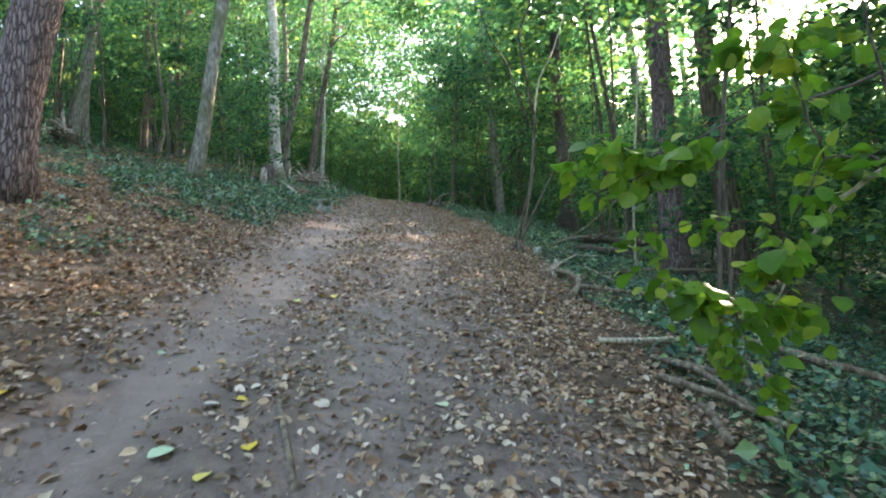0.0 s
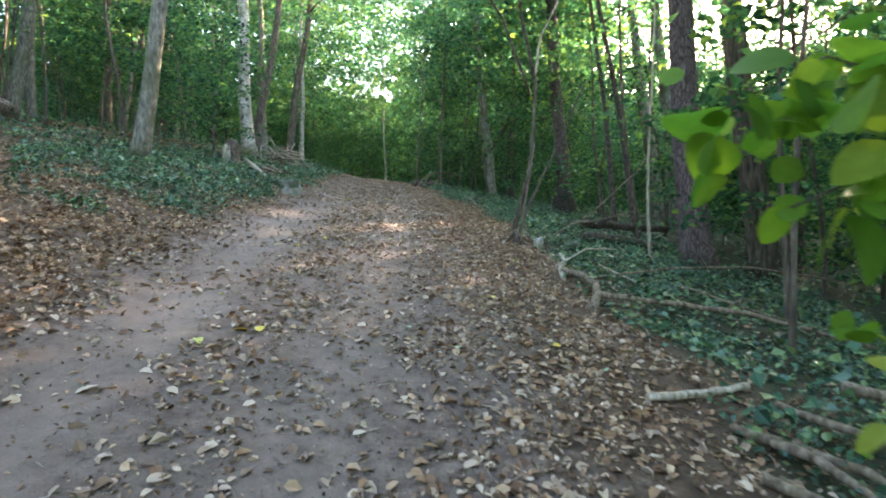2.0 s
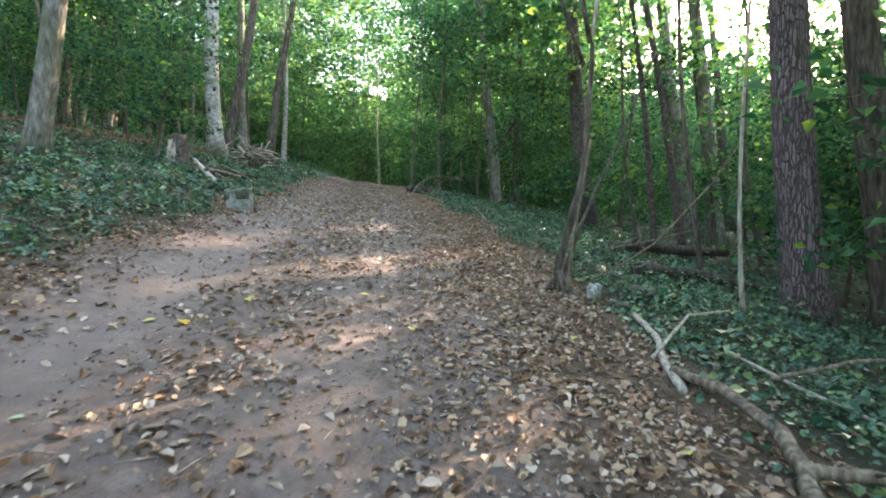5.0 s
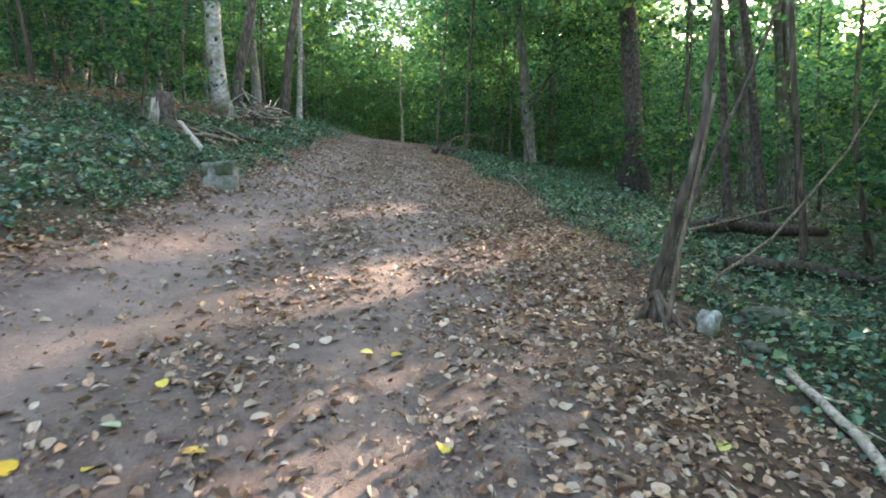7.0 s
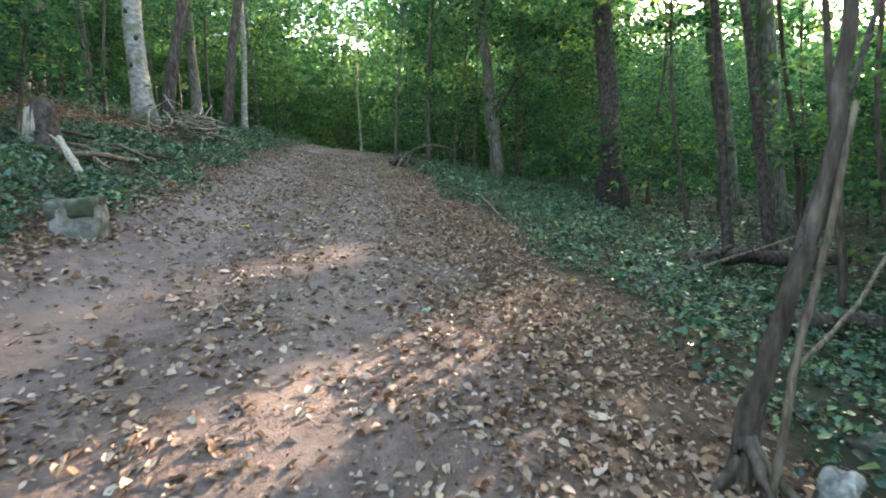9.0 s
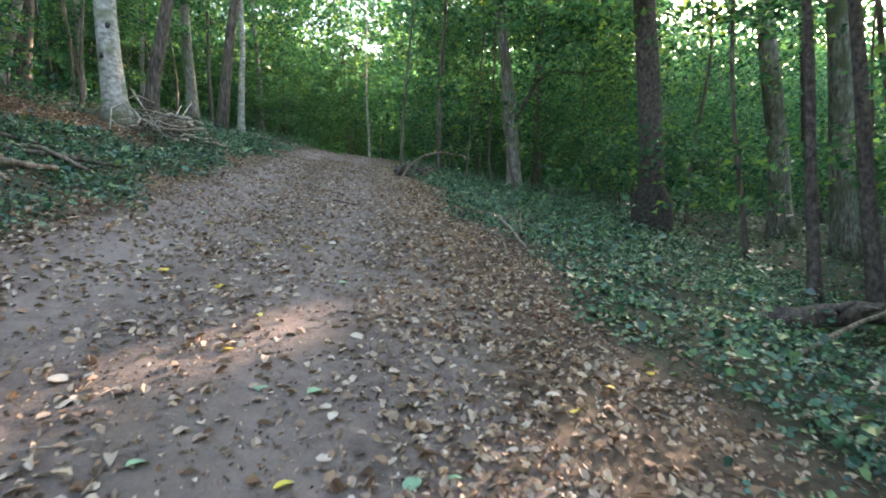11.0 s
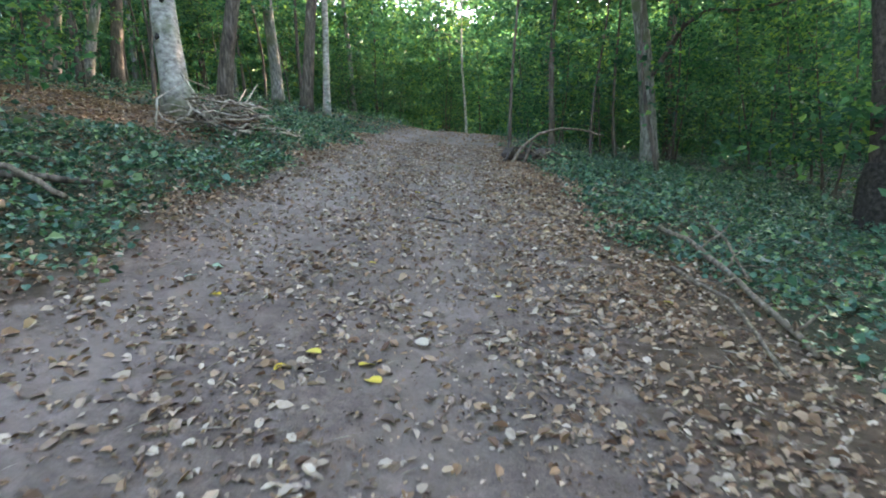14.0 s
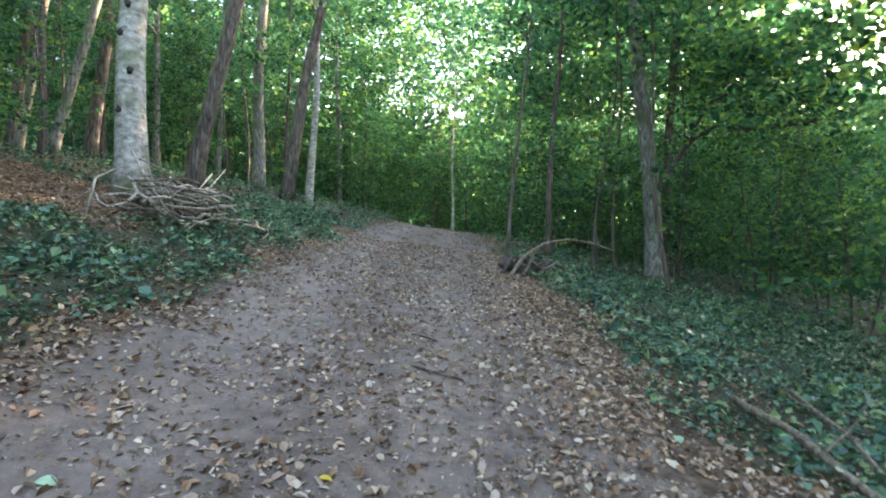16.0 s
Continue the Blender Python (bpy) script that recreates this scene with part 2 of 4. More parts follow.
def ground_material():
    """Trodden dirt, leaf mould and mossy soil, blended by what lies where on the land."""
    m, nt, bsdf = node_material("forest_ground", 0.95)
    fine, mid, big = noise_node(nt, 45, 8, None, 0.7), noise_node(nt, 7, 6, None, 0.6), noise_node(nt, 0.9, 4)
    dirt = ramp_node(nt, mid.outputs["Fac"], [(0.3, (0.115, 0.083, 0.073)), (0.5, (0.19, 0.143, 0.127)), (0.7, (0.27, 0.211, 0.189))]).outputs["Color"]
    dirt = mix_node(nt, 0.55, dirt, ramp_node(nt, fine.outputs["Fac"], [(0.34, (0.5, 0.48, 0.46)), (0.55, (1, 1, 1)), (0.74, (1.25, 1.22, 1.18))]).outputs["Color"], "MULTIPLY")
    grit = noise_node(nt, 140, 6, None, 0.75)
    dirt = mix_node(nt, 0.6, dirt, ramp_node(nt, grit.outputs["Fac"], [(0.36, (0.42, 0.40, 0.39)), (0.52, (1, 1, 1)), (0.68, (1.5, 1.46, 1.42))]).outputs["Color"], "MULTIPLY")
    dirt = mix_node(nt, ramp_node(nt, big.outputs["Fac"], [(0.42, (0, 0, 0)), (0.62, (0.5, 0.5, 0.5))]).outputs["Color"], dirt, (0.15, 0.12, 0.102))
    mould = ramp_node(nt, mid.outputs["Fac"], [(0.3, (0.05, 0.033, 0.024)), (0.5, (0.105, 0.07, 0.05)), (0.7, (0.17, 0.12, 0.085))]).outputs["Color"]
    soil = ramp_node(nt, mid.outputs["Fac"], [(0.3, (0.022, 0.026, 0.016)), (0.55, (0.042, 0.048, 0.028)), (0.75, (0.075, 0.065, 0.042))]).outputs["Color"]
    bare, green = nt.nodes.new("ShaderNodeAttribute"), nt.nodes.new("ShaderNodeAttribute")
    bare.attribute_name, green.attribute_name = "bare", "green"
    lane = nt.nodes.new("ShaderNodeAttribute")
    lane.attribute_name = "lane"
    dust = mix_node(nt, 0.5, (0.35, 0.282, 0.253), dirt)
    dirt = mix_node(nt, lane.outputs["Fac"], dirt, dust)
    col = mix_node(nt, green.outputs["Fac"], mould, soil)
    rag = nt.nodes.new("ShaderNodeMath")
    rag.operation = "MULTIPLY_ADD"
    nt.links.new(mid.outputs["Fac"], rag.inputs[0])
    rag.inputs[1].default_value = 0.9
    nt.links.new(bare.outputs["Fac"], rag.inputs[2])
    edge = ramp_node(nt, rag.outputs[0], [(0.72, (0, 0, 0)), (1.05, (1, 1, 1))]).outputs["Color"]
    col = mix_node(nt, edge, col, dirt)
    nt.links.new(col, bsdf.inputs["Base Color"])
    both = nt.nodes.new("ShaderNodeMath")
    both.operation = "ADD"
    nt.links.new(fine.outputs["Fac"], both.inputs[0])
    nt.links.new(mid.outputs["Fac"], both.inputs[1])
    bump_node(nt, both.outputs[0], bsdf, 0.9, 0.03)
    return m


M_GROUND = ground_material()
M_HILL = bark_material("wooded_distance", (0.015, 0.035, 0.012), (0.035, 0.075, 0.022), (0.07, 0.12, 0.035), (1, 1, 1), 0.6, 0.2)


# ---- mesh helpers ----
def mesh_of(name, verts, faces, material, smooth=True):
    me = bpy.data.meshes.new(name)
    me.from_pydata([tuple(v) for v in verts] if not isinstance(verts, np.ndarray) else verts.tolist(), [], faces if not isinstance(faces, np.ndarray) else faces.tolist())
    me.materials.append(material)
    if smooth:
        me.polygons.foreach_set("use_smooth", [True] * len(me.polygons))
    me.update()
    return me


def part(name, me, parent, label=""):
    ob = new(name, me)
    ob.parent = parent
    return tagged(ob, label)


def tube(points, radii, sides=8, rough=0.0, rng=None, cap=True):
    """A bent, tapering limb along points."""
    pts = [Vector(p) for p in points]
    verts, faces = [], []
    up = Vector((0.13, 0.31, 0.94))
    for i, p in enumerate(pts):
        d = (pts[min(i + 1, len(pts) - 1)] - pts[max(i - 1, 0)]).normalized()
        a = d.cross(up if abs(d.dot(up)) < 0.9 else Vector((1, 0.2, 0.1))).normalized()
        b = d.cross(a)
        for k in range(sides):
            w = 2 * math.pi * k / sides
            r = radii[i] * (1 + (rng.uniform(-rough, rough) if rng else 0))
            verts.append(p + (a * math.cos(w) + b * math.sin(w)) * r)
    for i in range(len(pts) - 1):
        for k in range(sides):
            j = (k + 1) % sides
            faces.append((i * sides + k, i * sides + j, (i + 1) * sides + j, (i + 1) * sides + k))
    if cap:
        faces.append(tuple(range(sides))[::-1])
        faces.append(tuple((len(pts) - 1) * sides + k for k in range(sides)))
    return verts, faces


def joined(pieces):
    verts, faces = [], []
    for v, f in pieces:
        n = len(verts)
        verts.extend(v)
        faces.extend(tuple(i + n for i in q) for q in f)
    return verts, faces


def bent(a, b, n, wobble, rng, sag=0.0):
    """Points of a crooked line from a to b."""
    a, b = Vector(a), Vector(b)
    out = []
    for i in range(n + 1):
        u = i / n
        p = a.lerp(b, u) + Vector((0, 0, -sag * 4 * u * (1 - u)))
        if 0 < i < n:
            p += Vector((rng.uniform(-wobble, wobble), rng.uniform(-wobble, wobble), rng.uniform(-wobble, wobble)))
        out.append(p)
    return out


def leaf_quads(centres, sizes, tilt, rng, width=0.36, fold=0.10, droop=0.15, rounded=False):
    """Folded leaves at the centres: each turned at random and tilted up to tilt radians. Two faces a leaf, hinged at the midrib."""
    n = len(centres)
    yaw, tx, ty = rng.uniform(0, 2 * np.pi, n), rng.normal(0, tilt, n), rng.normal(0, tilt, n)
    if rounded:
        local = np.array([(0, -.5, 0), (-width, -.28, fold), (-width * 1.05, .12, fold), (0, .5, -droop), (width * 1.05, .12, fold), (width, -.28, fold)])
        faces = np.array([(0, 3, 2, 1), (0, 5, 4, 3)])
    else:
        local = np.array([(0, -.5, 0), (-width, -.02, fold), (0, .5, -droop), (width, -.02, fold)])
        faces = np.array([(0, 2, 1), (0, 3, 2)])
    k = len(local)
    p = local[None] * sizes[:, None, None] * np.ones((n, 1, 1))
    p[:, :, 2] *= rng.uniform(0.3, 1.8, (n, 1))
    c, s = np.cos(tx)[:, None], np.sin(tx)[:, None]
    p[:, :, 1], p[:, :, 2] = p[:, :, 1] * c - p[:, :, 2] * s, p[:, :, 1] * s + p[:, :, 2] * c
    c, s = np.cos(ty)[:, None], np.sin(ty)[:, None]
    p[:, :, 0], p[:, :, 2] = p[:, :, 0] * c + p[:, :, 2] * s, -p[:, :, 0] * s + p[:, :, 2] * c
    c, s = np.cos(yaw)[:, None], np.sin(yaw)[:, None]
    p[:, :, 0], p[:, :, 1] = p[:, :, 0] * c - p[:, :, 1] * s, p[:, :, 0] * s + p[:, :, 1] * c
    p += centres[:, None, :]
    f = (faces[None] + (np.arange(n) * k)[:, None, None]).reshape(-1, faces.shape[1])
    return p.reshape(-1, 3), f


# ---- ground ----
def spaced(fine_from, fine_to, step, low, high, growth):
    mid = list(np.arange(fine_from, fine_to + 1e-6, step))
    out, s, v = [], step, fine_to
    while v < high:
        s *= growth
        v += s
        out.append(v)
    before, s, v = [], step, fine_from
    while v > low:
        s *= growth
        v -= s
        before.append(v)
    return np.array(before[::-1] + mid + out)


def narrowed(r, y):
    """Sets off the track's axis, with the left verge pushed in near the start."""
    return r - np.interp(y, [2, 4, 6.5, 9], [0.62, 0.5, 0.3, 0]) * np.clip((-r - 0.2) / 0.5, 0, 1)


def bareness(x, y):
    """How trodden the ground is: 1 on the track's wheel lanes, 0 off it."""
    r = narrowed(x - centre(y), y) + 0.16 * lumps(1.7 * x, 1.7 * y)
    b = np.interp(r, [-2.3, -1.75, -1.4, -0.2, 0.8, 1.3, 1.9, 2.4], [0, 0.5, 1, 1, 0.95, 0.65, 0.25, 0])
    return b


def lanes(x, y):
    """The two wheel lanes, packed to pale dust."""
    r = narrowed(x - centre(y), y) + 0.1 * lumps(1.3 * x, 1.3 * y)
    return 0.8 * np.exp(-((r + 1.15) / 0.36) ** 2) * np.clip(0.75 + 0.6 * lumps(x, y), 0.2, 1) + 0.5 * np.exp(-((r - 0.45) / 0.3) ** 2)


def greenness(x, y):
    """Where undergrowth covers the floor."""
    r = x - centre(y)
    w = lumps(1.1 * x, 1.1 * y)
    right = np.clip((r - np.interp(y, [4, 6.5, 13, 15.5, 18, 20, 26], [2.35, 2.75, 2.7, 2.65, 2.35, 2.05, 1.9]) + 0.45 * w) / 0.5, 0, 1)
    left = np.clip((-r - 1.85 - 0.45 * w) / 0.45, 0, 1) * np.clip((y - 8.6 + 0.57 * (r + 4) + 2.0 * w) / 1.5, 0, 1)
    litter_bank = np.clip((-r - 3.3) / 0.5, 0, 1) * np.clip((y - 20.2 - w) / 0.7, 0, 1) * np.clip((24.8 - y - w) / 0.7, 0, 1)
    tufts = np.clip((lumps(1.9 * x, 1.9 * y + 3) - 0.24) / 0.15, 0, 1) * np.clip((-r - 2.3) / 0.4, 0, 1) * np.clip((13 - y) / 2, 0, 1) * 0.75
    return np.clip(right + left + tufts - litter_bank, 0, 1)


gx = spaced(-6.5, 6.5, 0.1, -420, 420, 1.13)
gy = spaced(-1.5, 30, 0.1, -420, 420, 1.10)
GX, GY = np.meshgrid(gx, gy)
GZ = height(GX, GY)
nx, ny = len(gx), len(gy)
cells = (np.arange(ny - 1)[:, None] * nx + np.arange(nx - 1)[None]).reshape(-1)
ground_mesh = mesh_of("ground", np.stack([GX, GY, GZ], -1).reshape(-1, 3), np.stack([cells, cells + 1, cells + nx + 1, cells + nx], -1), M_GROUND)
for attr, values in (("bare", bareness(GX, GY)), ("lane", lanes(GX, GY)), ("green", greenness(GX, GY))):
    ground_mesh.attributes.new(attr, "FLOAT", "POINT").data.foreach_set("value", values.reshape(-1).astype(np.float32))
ground = tagged(new("ground", ground_mesh), "trodden dirt track through leaf-strewn sloping forest floor", "ground", kind="structure")

# ---- trees ----
def trunk_points(base, lean, tall, rng, wobble=0.05, bow=0.0, steps=14):
    pts = []
    ph = rng.uniform(0, 6.28)
    for i in range(steps + 1):
        u = (i / steps) ** 1.3
        h = u * tall
        pts.append(Vector((base[0] + lean[0] * h + bow * math.sin(math.pi * min(1, h / 9)) + wobble * math.sin(h * 0.9 + ph), base[1] + lean[1] * h + wobble * math.cos(h * 0.7 + ph), base[2] - 0.12 + h)))
    return pts


def trunk_radii(diameter, tall, flare, steps=14):
    out = []
    for i in range(steps + 1):
        u = (i / steps) ** 1.3
        h = u * tall
        out.append(diameter / 2 * ((1 - 0.75 * u) + flare * math.exp(-h / 0.35)))
    return out


def spray_leaves(nodes, per, radius, size, rng, flat=0.3):
    """Flattened sprays of leaves round the nodes."""
    nodes = np.asarray(nodes)
    c = np.repeat(nodes, per, 0)
    n = len(c)
    off = rng.normal(0, 1, (n, 3)) * np.array([radius, radius, radius * flat])
    return leaf_quads(c + off, rng.uniform(0.7, 1.3, n) * size, 0.55, rng)


def forest_tree(label, base, lean, diameter, tall, material, seed, crown_from=8.0, crown_wide=3.0, clusters=70, per=32, leaf=0.2, wobble=0.05, bow=0.0, flare=0.5, limbs=6, category="tree", sides=14, name="tree"):
    """A standing tree: trunk, limbs and a leafy crown."""
    rng, nrng = random.Random(seed), np.random.RandomState(seed)
    root = new(name)
    root.location = base
    o = Vector((0, 0, 0))
    pts = trunk_points(o, lean, tall, rng, wobble, bow)
    pts = [p - Vector((pts[0].x, pts[0].y, 0)) for p in pts]
    part("trunk", mesh_of("trunk", *tube(pts, trunk_radii(diameter, tall, flare), sides, 0.035, rng), material), root)

    def at(h):
        for a, b in zip(pts, pts[1:]):
            if b.z >= h:
                return a.lerp(b, (h - a.z) / max(1e-6, b.z - a.z))
        return pts[-1]
    nodes = []
    for i in range(limbs):
        h = crown_from + (tall * 0.92 - crown_from) * (i + rng.random()) / limbs
        a = at(h)
        w = rng.uniform(0, 6.28)
        reach = crown_wide * rng.uniform(0.6, 1.0)
        b = a + Vector((math.cos(w) * reach, math.sin(w) * reach, reach * rng.uniform(0.15, 0.6)))
        line = bent(a, b, 5, 0.12, rng)
        r0 = max(0.02, diameter * 0.16)
        part("limb", mesh_of("limb", *tube(line, [r0 * (1 - 0.8 * k / 5) for k in range(6)], 6), material), root)
        nodes += [line[k] for k in (2, 3, 4, 5)]
    if clusters:
        pool = []
        for i in range(clusters):
            n = nodes[rng.randrange(len(nodes))] if nodes else at(rng.uniform(crown_from, tall))
            pool.append(n + Vector((rng.gauss(0, 1), rng.gauss(0, 1), rng.gauss(0, 0.7))) * crown_wide * 0.38)
        v, f = spray_leaves(pool, per, 0.42, leaf, nrng)
        part("crown", mesh_of("crown", v, f, M_HAZY_CANOPY, False), root)
    return tagged(root, label, category)


def young_tree(seed, tall, wide, low, clusters, per, leaf, diameter=0.07):
    """An understorey sapling with sprays of leaves from low down."""
    rng, nrng = random.Random(seed), np.random.RandomState(seed)
    root = new("young_tree")
    pts = trunk_points(Vector((0, 0, 0)), (rng.uniform(-.08, .08), rng.uniform(-.08, .08)), tall, rng, 0.10)
    pts = [p - Vector((pts[0].x, pts[0].y, 0)) for p in pts]
    part("trunk", mesh_of("trunk", *tube(pts, trunk_radii(diameter, tall, 0.3), 7, 0.05, rng), M_BROWN), root)
    nodes = []
    for i in range(13):
        h = low + (tall - low) * (i + rng.random()) / 13
        k = min(range(len(pts)), key=lambda q: abs(pts[q].z - h))
        a = pts[k]
        w = i * 2.4 + rng.uniform(-.4, .4)
        reach = wide * rng.uniform(0.55, 1.0) * (1.15 - 0.6 * (h - low) / (tall - low))
        b = a + Vector((math.cos(w) * reach, math.sin(w) * reach, reach * rng.uniform(-0.05, 0.4)))
        line = bent(a, b, 5, 0.07, rng)
        part("limb", mesh_of("limb", *tube(line, [0.016 * (1 - 0.8 * q / 5) for q in range(6)], 5), M_BROWN), root)
        nodes += line[1:]
    pool = [nodes[rng.randrange(len(nodes))] + Vector((rng.gauss(0, .25), rng.gauss(0, .25), rng.gauss(0, .12))) for i in range(clusters)]
    v, f = spray_leaves(pool, per, 0.26, leaf, nrng, 0.22)
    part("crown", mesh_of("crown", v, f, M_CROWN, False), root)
    return tagged(root, "slender young broadleaf tree with green leaf sprays", "tree", "understorey saplings")


# openings in the leaves, through which the low sun reaches the ground
SUNLIT = [((-0.5, 11.0), 0.17), ((-0.2, 11.5), 0.16), ((0.6, 11.7), 0.18), ((0.35, 10.35), 0.18), ((-1.2, 13.05), 0.2), ((-2.5, 17.1), 0.14), ((-1.8, 18.1), 0.14), ((-5.9, 22.3), 0.6), ((-4.9, 23.6), 0.6)]
# gaps high in the leaves, through which the sun reaches crowns across the track: x, y, height, radius
GLADES = [(-8, 14, 7, 1.3), (-10, 18, 9, 1.6), (-12, 23, 8, 1.6), (-9, 28, 10, 1.6), (-14, 28, 6, 1.6), (-6, 36, 9, 1.5), (-16, 20, 8, 1.6), (-10, 38, 12, 2.0), (-18, 33, 10, 2.0), (-3, 52, 6, 1.6), (-8, 55, 14, 2.2), (-2, 60, 18, 2.5), (-12, 62, 20, 2.5), (4, 66, 20, 2.5), (-4, 78, 28, 4), (7, 30, 9, 1.3), (9, 24, 8, 1.3), (11, 18, 8, 1.3), (8, 38, 10, 1.5), (-6.5, 7.2, 2.6, 0.7), (-4.8, 20.8, 0.3, 0.4), (-6.5, 24.5, 3.5, 0.8)]


def shades(x, y, tall, crown_from, stem, crown):
    """Whether a tree at x, y stands in the way of a sunlit spot."""
    for (a, b), r in SUNLIT:
        d = Vector((x - a, y - b))
        flat = Vector(SUN_DIR.xy).normalized()
        along = d.dot(flat)
        if along < 0:
            continue
        up = float(height(a, b)) + along * math.tan(SUN_EL) - float(height(x, y))
        wide = crown if up > crown_from else stem
        if up < tall and (d - flat * along).length < wide + r:
            return True
    return False


def named_tree(label, x, y, lean, diameter, tall, material, seed, **more):
    return forest_tree(label, on(x, y), (lean, 0.0), diameter, tall, material, seed, **more)


named_tree("tall pine with thick reddish plated bark beside leaf litter", -5.55, 6.8, 0.2, 0.58, 17, M_PINE, 11, clusters=40, crown_from=10)
named_tree("straight pine with purplish grey plated bark on the slope", 5.25, 11.7, -0.07, 0.56, 19, M_PINE, 12, clusters=50, crown_from=10)
named_tree("broad grey trunk leaning among shaded undergrowth", 6.75, 12.0, -0.12, 0.52, 18, M_BROWN, 13, clusters=60, crown_from=8)
named_tree("grey forest tree leaning over the leafy bank", -6.25, 13.6, 0.2, 0.36, 16, M_GREY, 14, clusters=50, crown_from=8)
named_tree("thin grey trunk slanting in the open wood", -13.1, 19.0, 0.24, 0.42, 17, M_GREY, 15, clusters=50)
beech = named_tree("pale grey beech trunk with dark knots above a brush pile", -7.15, 23.8, -0.02, 0.54, 20, M_BEECH, 16, clusters=70, crown_from=9, flare=0.55)
named_tree("dark brown trunk slanting behind the beech", -8.0, 27.0, 0.19, 0.40, 18, M_BROWN, 17, clusters=60, crown_from=9)
named_tree("dark trunk leaning beside a slim pale birch", -7.7, 32.0, 0.17, 0.42, 18, M_BROWN, 18, clusters=60, crown_from=7)
named_tree("slim pale birch trunk in low greenery", -7.05, 32.4, 0.02, 0.26, 15, M_BEECH, 19, clusters=50, crown_from=6)
rwhite = named_tree("pale grey tree with a dark forking side branch", 3.36, 28.7, -0.08, 0.46, 18, M_GREY, 20, clusters=60, crown_from=7)
named_tree("brown trunk behind the pale forked tree", 5.2, 34.0, 0.03, 0.38, 18, M_BROWN, 21, clusters=60, crown_from=7)
darkpine = named_tree("dark pine with a blackened swollen base on the slope", 5.4, 22.3, -0.06, 0.56, 20, M_DARK, 22, clusters=50, crown_from=10, flare=0.3)
named_tree("pale mottled trunk among sunlit leaves", 10.3, 25.0, -0.13, 0.6, 18, M_GREY, 23, clusters=60)
named_tree("thin dark leaning trunk beside the slope", 6.2, 17.0, -0.17, 0.2, 13, M_DARK, 24, clusters=40, crown_from=6)
named_tree("dark trunk in the bright wood edge", 15.0, 30.0, -0.1, 0.5, 18, M_DARK, 25, clusters=60)
named_tree("slender dark trunk in the shaded wood", 5.77, 17.6, -0.11, 0.17, 12, M_DARK, 26, clusters=40, crown_from=5)
named_tree("pale mottled trunk behind the pine", 9.8, 22.0, -0.11, 0.55, 18, M_GREY, 27, clusters=60)
named_tree("grey trunk behind the leafy bank", -9.6, 34.0, 0.0, 0.46, 18, M_GREY, 28, clusters=60)
named_tree("brown trunk deep in the wood", -16.5, 34.0, 0.08, 0.5, 18, M_BROWN, 29, clusters=60)
named_tree("slanting grey trunk deep in the wood", -14.5, 30.0, 0.25, 0.32, 16, M_GREY, 30, clusters=50)
named_tree("thin slanting trunk deep in the wood", -15.7, 30.0, 0.2, 0.25, 16, M_GREY, 31, clusters=50)
named_tree("thin sunlit trunk beyond the top of the track", -3.3, 46.0, 0.0, 0.17, 12, M_BEECH, 32, clusters=40, crown_from=5)
named_tree("pale bare pole sapling beside the pine", 4.26, 11.6, 0.01, 0.06, 8, M_DEADWOOD, 33, clusters=0, limbs=0, wobble=0.07)
named_tree("thin grey stem in the undergrowth", 3.15, 6.1, 0.05, 0.06, 7, M_BROWN, 34, clusters=0, limbs=0, wobble=0.05)
named_tree("thin upright stem at the track's edge", -0.4, 25.6, 0.07, 0.08, 8, M_BROWN, 35, clusters=12, crown_from=3.5, limbs=3, crown_wide=1.2, leaf=0.13)
named_tree("dark trunk beside the top of the track", 0.8, 30.0, 0.05, 0.18, 13, M_BROWN, 36, clusters=40, crown_from=4, crown_wide=2.0)

# trees of the wood
kinds = []
for i, (tall, dia, mat_, cf) in enumerate([(17, .34, M_GREY, 6), (19, .42, M_BROWN, 7), (15, .22, M_DARK, 5), (18, .30, M_GREY, 6), (14, .16, M_BROWN, 4), (20, .46, M_DARK, 8)]):
    kinds.append(forest_tree("forest tree trunk with a high leafy crown", (0, 0, -500), (random.uniform(-.04, .06), 0), dia, tall, mat_, 100 + i, crown_from=cf, crown_wide=3.4, clusters=70, per=17, leaf=0.32, sides=9, limbs=8))
taken = []
rng = random.Random(5)
first = {}


def room(x, y, gap):
    if any((x - a) ** 2 + (y - b) ** 2 < gap * gap for a, b in taken):
        return False
    taken.append((x, y))
    return True


NEAR = [(-5.41, 6.55), (4.78, 11.3), (6.58, 11.85), (-5.44, 12.25), (-7.18, 24.2), (-7.8, 27), (-7.3, 32.3), (3.13, 28), (5.41, 22.1), (10.5, 25), (5.99, 16.84)]
taken += NEAR
tries = 0
made = 0
while made < 120 and tries < 6000:
    tries += 1
    x, y = rng.uniform(-42, 48), rng.uniform(-14, 78)
    r = x - float(centre(y))
    if -9.5 < r < 7.5 and y < 14 or -7.5 < r < 11.5 and y < 44 or (y < 2 and abs(r) < 5):
        continue
    if abs(r) < 2.5 or not room(x, y, 3.0):
        continue
    k = rng.randrange(len(kinds))
    m = Matrix.Translation(on(x, y)) @ Matrix.Rotation(rng.uniform(0, 6.28), 4, "Z")
    if r > 0 and y < 60:
        m = m @ Matrix.Scale(0.66, 4)
    if shades(x, y, 17, 6, 0.3, 2.2) or (abs(math.atan2(x - 0.3, y - 7) - SUN_AZ - 0.05) < 0.28 and rng.random() < 0.25):
        continue
    if k not in first:
        first[k] = kinds[k]
        kinds[k].matrix_basis = m
    else:
        copy_thing(kinds[k], m)
    made += 1

